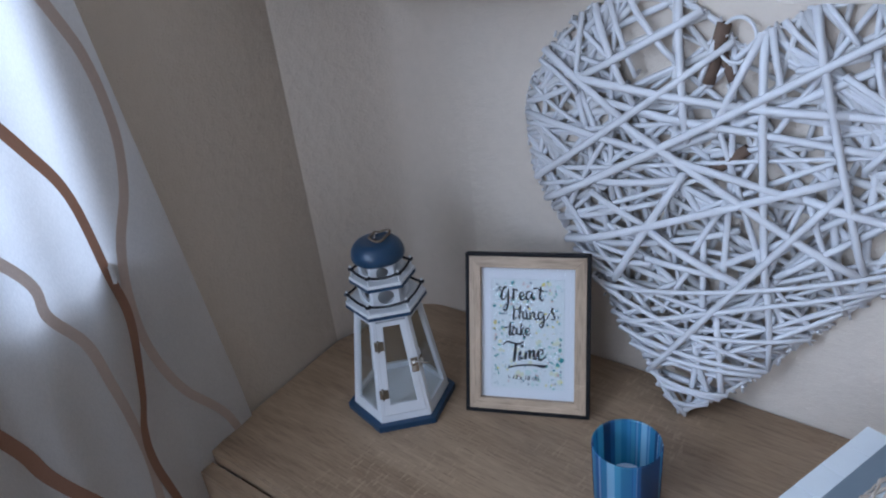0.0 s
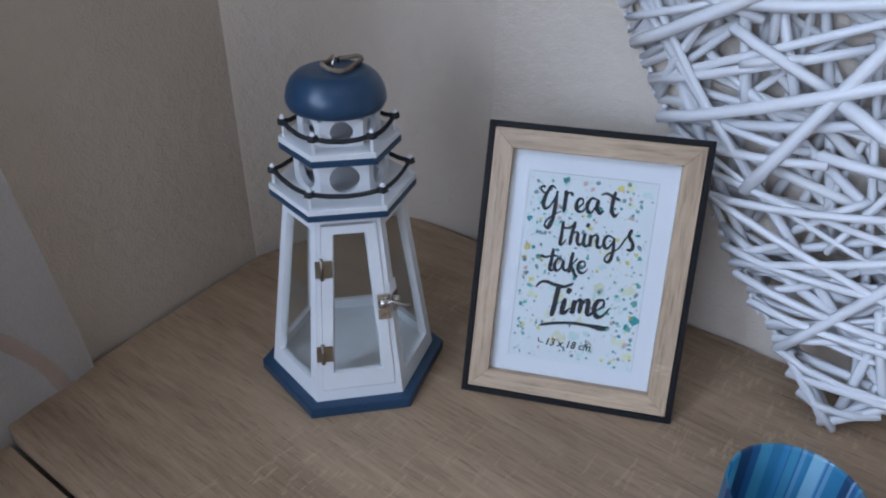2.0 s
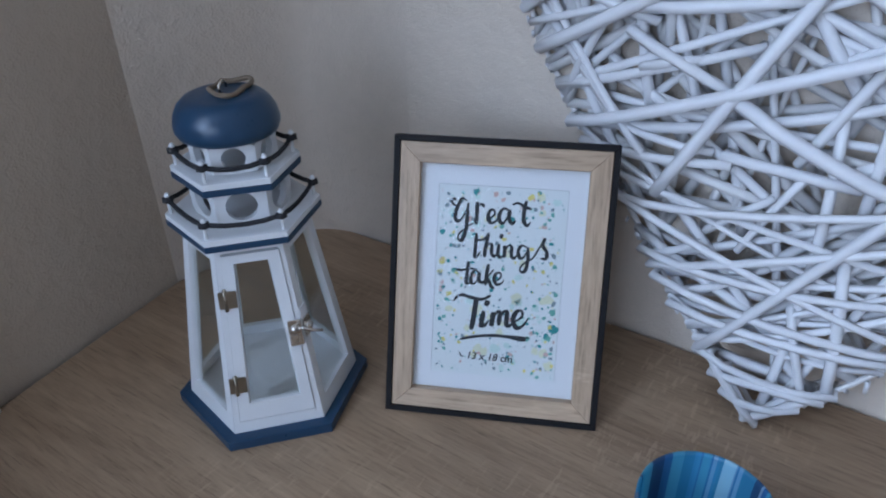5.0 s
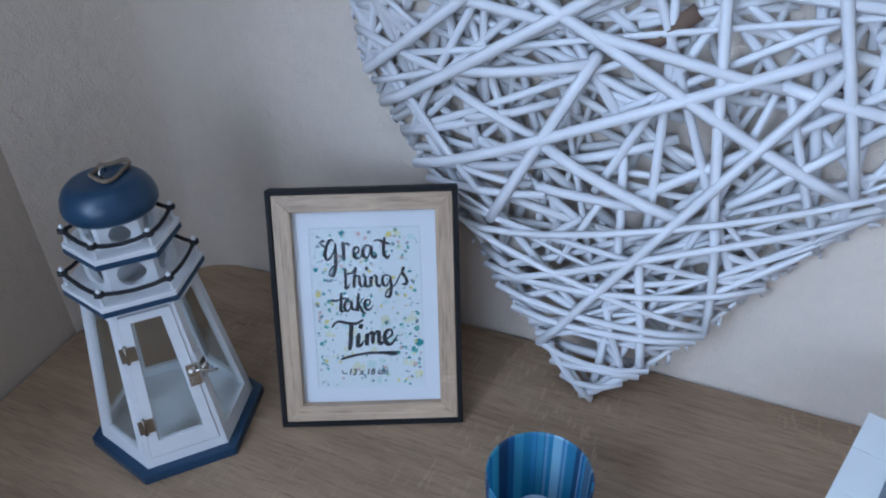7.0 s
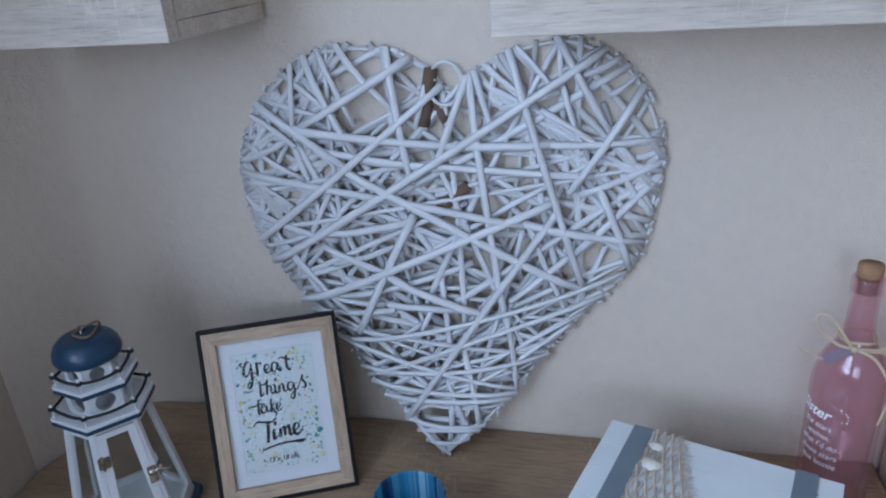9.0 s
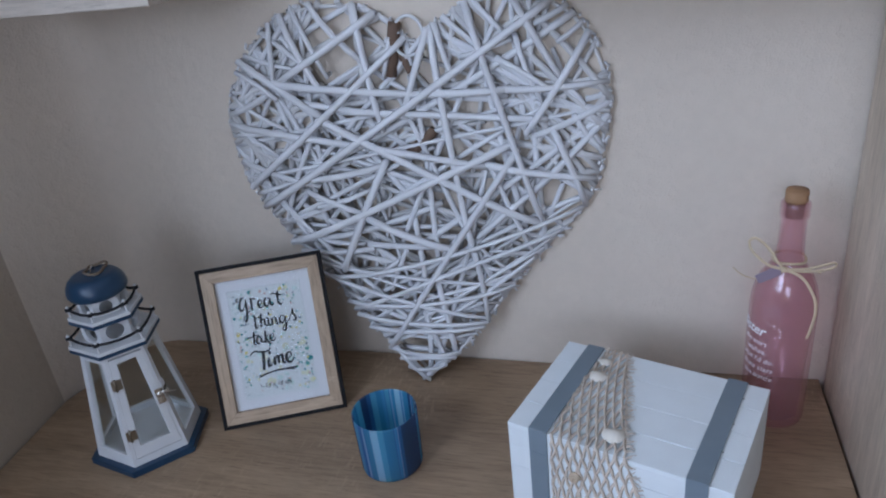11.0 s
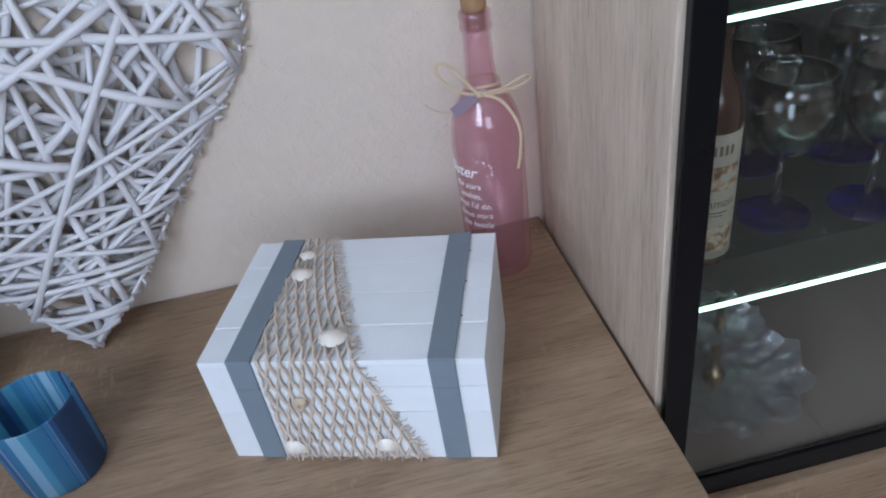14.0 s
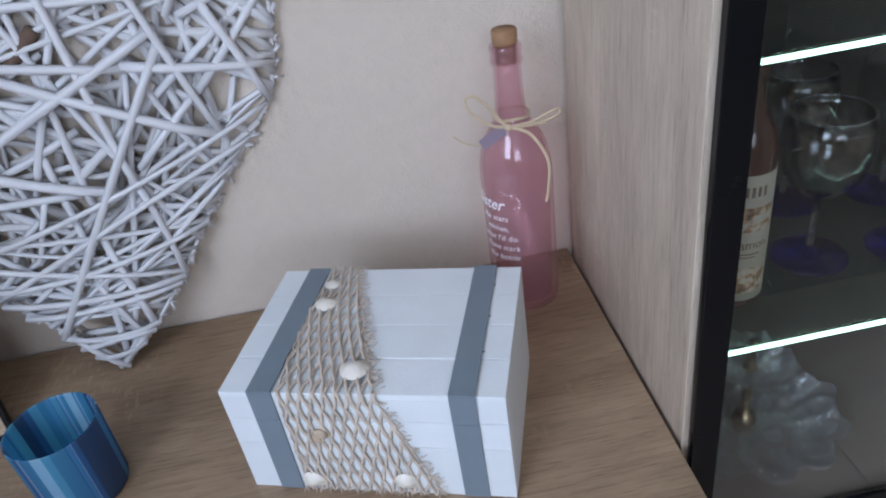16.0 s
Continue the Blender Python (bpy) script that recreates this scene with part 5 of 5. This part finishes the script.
wrapped("Sister", 0.0185, 0, 0.135, 0.3, 0.0003, right=-123)
wrapped("the stars", 0.0098, 0, 0.1215, 0.12, 0.0, right=-121)
wrapped("wishes,", 0.0098, 0, 0.1095, 0.12, 0.0, right=-121)
wrapped("what I'd do.", 0.0098, 0, 0.0975, 0.12, 0.0, right=-106)
wrapped("those stars", 0.0098, 0, 0.0855, 0.12, 0.0, right=-106)
wrapped("this bottle", 0.0098, 0, 0.0735, 0.12, 0.0, right=-106)
bm = bmesh.new()
for ang, z, r in ((-112, 0.157, 0.0006), (-106, 0.155, 0.0008), (-102, 0.1535, 0.0006), (-95, 0.1535, 0.0013), (-94, 0.150, 0.0007), (-87, 0.150, 0.0009), (-84, 0.147, 0.0011), (-83, 0.143, 0.0009), (-84, 0.139, 0.0011), (-91, 0.138, 0.0008), (-110, 0.152, 0.0005)):
    a = math.radians(ang - 17)
    bmesh.ops.create_icosphere(bm, subdivisions=1, radius=r, matrix=Matrix.Translation((0.0380 * math.cos(a), 0.0380 * math.sin(a), z)))
part("printed_dots", bm, M_WRITING, body)
# raffia bow round the neck, facing the room
bow = part("raffia_band", tube([(0.0178 * math.cos(a), 0.0178 * math.sin(a), 0.2265 + 0.001 * math.sin(3 * a)) for a in [2 * math.pi * k / 24 for k in range(24)]], 0.0016, 6, True), M_RAFFIA, bottle, "natural raffia tie", soft=True)


def strand(points, w, label="raffia strand"):
    """A flat raffia ribbon along a smooth curve."""
    pts = glide(points, 8)
    bm = bmesh.new()
    last = None
    for i, p in enumerate(pts):
        d = (pts[min(i + 1, len(pts) - 1)] - pts[max(i - 1, 0)]).normalized()
        s = d.cross(Vector((0.1, -1, 0.15))).normalized() * w / 2
        b = Vector((0, 0.0005, 0))
        row = [bm.verts.new(p + s), bm.verts.new(p - s), bm.verts.new(p - s + b), bm.verts.new(p + s + b)]
        if last:
            for k in range(4):
                bm.faces.new((last[k], last[(k + 1) % 4], row[(k + 1) % 4], row[k]))
        else:
            bm.faces.new(row)
        last = row
    bm.faces.new(last[::-1])
    part("raffia_strand", bm, M_RAFFIA, bow, soft=True)


K = (-0.008, -0.0200, 0.2215)
strand([K, (-0.026, -0.022, 0.228), (-0.043, -0.018, 0.243), (-0.047, -0.016, 0.255), (-0.040, -0.016, 0.2585), (-0.027, -0.018, 0.248), (-0.015, -0.020, 0.230), K], 0.0032)
strand([K, (0.014, -0.023, 0.224), (0.034, -0.022, 0.230), (0.044, -0.018, 0.2305), (0.045, -0.018, 0.2255), (0.034, -0.021, 0.2225), (0.014, -0.0225, 0.2205), K], 0.0028)
strand([K, (-0.018, -0.022, 0.2130), (-0.036, -0.020, 0.2080), (-0.052, -0.017, 0.2115), (-0.062, -0.013, 0.219)], 0.0016)
strand([K, (0.010, -0.028, 0.2155), (0.022, -0.037, 0.1980), (0.026, -0.040, 0.1800), (0.0235, -0.041, 0.1560), (0.0205, -0.041, 0.1420)], 0.0032)
strand([K, (0.012, -0.024, 0.2240), (0.030, -0.024, 0.2200)], 0.0020)
part("raffia_knot", lathe([(0, -0.0035), (0.003, -0.0028), (0.0042, 0), (0.003, 0.0028), (0, 0.0035)], 10), M_RAFFIA, bow, soft=True, at=Matrix.Translation(K))
part("paper_tag", prism([(0, 0), (-0.024, -0.012), (-0.029, -0.002), (-0.004, 0.012)], 0, 0.0005), M_TAG, bow, "small lilac tag", at=pose(-0.0100, -0.0215, 0.2155, 80, 0, 0))

# ---- in the display cabinet ----
def wine_glass(at, s, group, label):
    g = thing("wine_glass", at, label, "glass", group)
    part("foot", lathe([(0, 0), (0.034 * s, 0), (0.0345 * s, 0.0012), (0.030 * s, 0.0028), (0.010 * s, 0.0060), (0.0042, 0.012), (0, 0.012)], 36), M_BLUE_GLASS, g, "cobalt blue glass foot", soft=True)
    part("stem", lathe([(0, 0.0121), (0.0036, 0.0121), (0.0030, 0.035), (0.0036, 0.066), (0, 0.0665)], 14), M_CLEAR, g, soft=True)
    z = 0.0666
    out = [(0, z), (0.009 * s, z + 0.001), (0.022 * s, z + 0.008 * s), (0.0325 * s, z + 0.022 * s), (0.0380 * s, z + 0.040 * s), (0.0385 * s, z + 0.052 * s), (0.0365 * s, z + 0.068 * s), (0.0335 * s, z + 0.080 * s)]
    inn = [(max(0, r - 0.0012), zz + 0.0004) for r, zz in out[::-1]][:-1] + [(0, z + 0.002)]
    bowl = part("bowl", lathe(out + inn, 44), M_THIN, g, "clear balloon bowl", soft=True)
    part("rim", tube([((0.0330 * s) * math.cos(a), (0.0330 * s) * math.sin(a), z + 0.0805 * s) for a in [2 * math.pi * k / 40 for k in range(40)]], 0.0007, 5, True), M_CRYSTAL, bowl, soft=True)
    return g


LAB = "clear wine glass with cobalt blue foot on glass shelf"
first = wine_glass(pose(1.531, -0.217, 0.8935), 1.0, "wine glasses in the cabinet", LAB)
for x, y, z in ((1.6175, -0.232, 0.8935), (1.560, -0.120, 0.8935), (1.660, -0.135, 0.8935), (1.715, -0.230, 0.8935), (1.500, -0.190, 1.1405), (1.590, -0.120, 1.1405), (1.610, -0.225, 1.1405), (1.700, -0.160, 1.1405), (1.80, -0.210, 1.1405), (1.54, -0.2, 1.3875), (1.66, -0.17, 1.3875)):
    copy_thing(first, pose(x, y, z))

liq = thing("liqueur_bottle", pose(1.4385, -0.2470, 0.8935) @ Matrix.Diagonal((0.88, 0.88, 1, 1)), "dark brown bottle with cream picture label on glass shelf", "bottle")
part("glass", lathe([(0, 0), (0.026, 0), (0.0280, 0.004), (0.0283, 0.140), (0.0272, 0.154), (0.0220, 0.167), (0.0145, 0.178), (0.0122, 0.187), (0.0120, 0.206), (0.0136, 0.207), (0.0136, 0.214), (0, 0.214)], 40), M_BOTTLE_DARK, liq, soft=True)
lab = part("label", lathe([(0.0284, 0.010), (0.0287, 0.010), (0.0287, 0.132), (0.0284, 0.132)], 40), M_LABEL, liq, "cream label with brown pictures", soft=True)


def label_bar(a0, a1, z0, z1, material):
    bm = bmesh.new()
    n = 8
    rows = [[bm.verts.new((r * math.cos(math.radians(a0 + (a1 - a0) * i / n)), r * math.sin(math.radians(a0 + (a1 - a0) * i / n)), z)) for i in range(n + 1)] for r, z in ((0.0287, z0), (0.0289, z0), (0.0289, z1), (0.0287, z1))]
    for p, q in zip(rows, rows[1:]):
        for i in range(n):
            bm.faces.new((p[i], p[i + 1], q[i + 1], q[i]))
    part("printed_bar", bm, material, lab)


for a0, a1, z0, z1, m in ((-134, -128, 0.113, 0.122, M_LABEL_INK), (-123, -117, 0.113, 0.122, M_LABEL_INK), (-112, -105, 0.113, 0.122, M_LABEL_INK), (-100, -94, 0.113, 0.122, M_LABEL_INK), (-89, -83, 0.113, 0.122, M_LABEL_INK), (-78, -72, 0.113, 0.122, M_LABEL_INK), (-170, -50, 0.080, 0.103, M_LABEL_ART), (-145, -72, 0.0575, 0.0588, M_LABEL_INK), (-140, -80, 0.0545, 0.0556, M_LABEL_INK), (-170, -50, 0.018, 0.044, M_LABEL_ART)):
    label_bar(a0, a1, z0, z1, m)

me = words("Cinnamon", 0.0125, 0.0, 0.0001, 0.00008)
far = max(v.co.x for v in me.vertices)
for v in me.vertices:
    a = radians(-58) + (v.co.x - far) / 0.0287
    v.co = Vector(((0.0288 + v.co.z) * math.cos(a), (0.0288 + v.co.z) * math.sin(a), 0.0635 + v.co.y))
me.materials.clear()
me.materials.append(M_LABEL_INK)
part("lettering", me, M_LABEL_INK, lab)

stand = thing("tiered_cake_stand", pose(1.482, -0.226, 0.670), "clear crystal tiered stand with gold stem on cabinet floor", "cake stand")


def petal_plate(r, z, n, lift):
    bm = bmesh.new()
    rows, N = [], n * 8
    for fr, dz in ((0.08, 0.0), (0.45, 0.0), (0.75, 0.25), (1.0, 1.0), (1.0, 1.15), (0.75, 0.45), (0.45, 0.22), (0.08, 0.2)):
        rows.append([bm.verts.new((r * fr * (1 + 0.07 * fr * math.cos(n * a)) * math.cos(a), r * fr * (1 + 0.07 * fr * math.cos(n * a)) * math.sin(a), z + lift * dz + 0.003 * fr * math.cos(2 * n * a))) for a in [2 * math.pi * k / N for k in range(N)]])
    for p, q in zip(rows, rows[1:] + rows[:1]):
        for i in range(N):
            bm.faces.new((p[i], p[(i + 1) % N], q[(i + 1) % N], q[i]))
    return bm


lower = part("lower_plate", petal_plate(0.094, 0.016, 11, 0.026), M_CRYSTAL, stand, "clear petal-edged crystal plate")
petal = mesh_of("pressed_petal", lathe([(0, 0.0030), (0.006, 0.0012), (0.0120, 0.0022), (0.0165, 0.0050), (0.0172, 0.0036), (0.0125, -0.0008), (0.006, -0.0020), (0, -0.0012)], 14), M_CRYSTAL)
smooth(petal)
for ring_r, z, n, size, tilt in ((0.078, 0.038, 15, 0.80, -30), (0.060, 0.033, 11, 0.62, -16), (0.036, 0.029, 8, 0.55, -8)):
    for k in range(n):
        a = 2 * math.pi * (k + 0.5) / n
        at = pose(ring_r * math.cos(a), ring_r * math.sin(a), z, 0, tilt + 14 * math.sin(3.7 * k), math.degrees(a)) @ Matrix.Diagonal((size * 1.15, size * 0.92, size, 1))
        part("pressed_petal", petal, M_CRYSTAL, lower, at=at)
part("upper_plate", petal_plate(0.040, 0.100, 8, 0.012), M_CRYSTAL, stand, "smaller petal-edged crystal plate")
part("stem", lathe([(0, 0.012), (0.010, 0.012), (0.0060, 0.016), (0.0105, 0.021), (0.0125, 0.028), (0.0095, 0.036), (0.0042, 0.042), (0.0036, 0.060), (0.0058, 0.066), (0.0036, 0.074), (0.0036, 0.096), (0.008, 0.100), (0.004, 0.106), (0.0036, 0.128), (0.007, 0.133), (0, 0.139)], 24), M_GOLD, stand, "gold metal stem", soft=True)
for k in range(3):
    a = 2 * math.pi * k / 3 + 0.5
    part("foot", lathe([(0, 0.0), (0.007, 0.001), (0.009, 0.010), (0.005, 0.022), (0, 0.024)], 16), M_CRYSTAL, stand, soft=True, at=Matrix.Translation((0.065 * math.cos(a), 0.065 * math.sin(a), 0)))

# ---- floor tiles ----
tile = mesh_of("tile", block(0.003, 0.327, 0.003, 0.327, -0.004, 0.004, 0.0015), M_TILE)
for i in range(11):
    for j in range(11):
        part("tile", tile, M_TILE, floor, at=Matrix.Translation((0.02 + 0.33 * i, -3.66 + 0.33 * j, -0.004)))
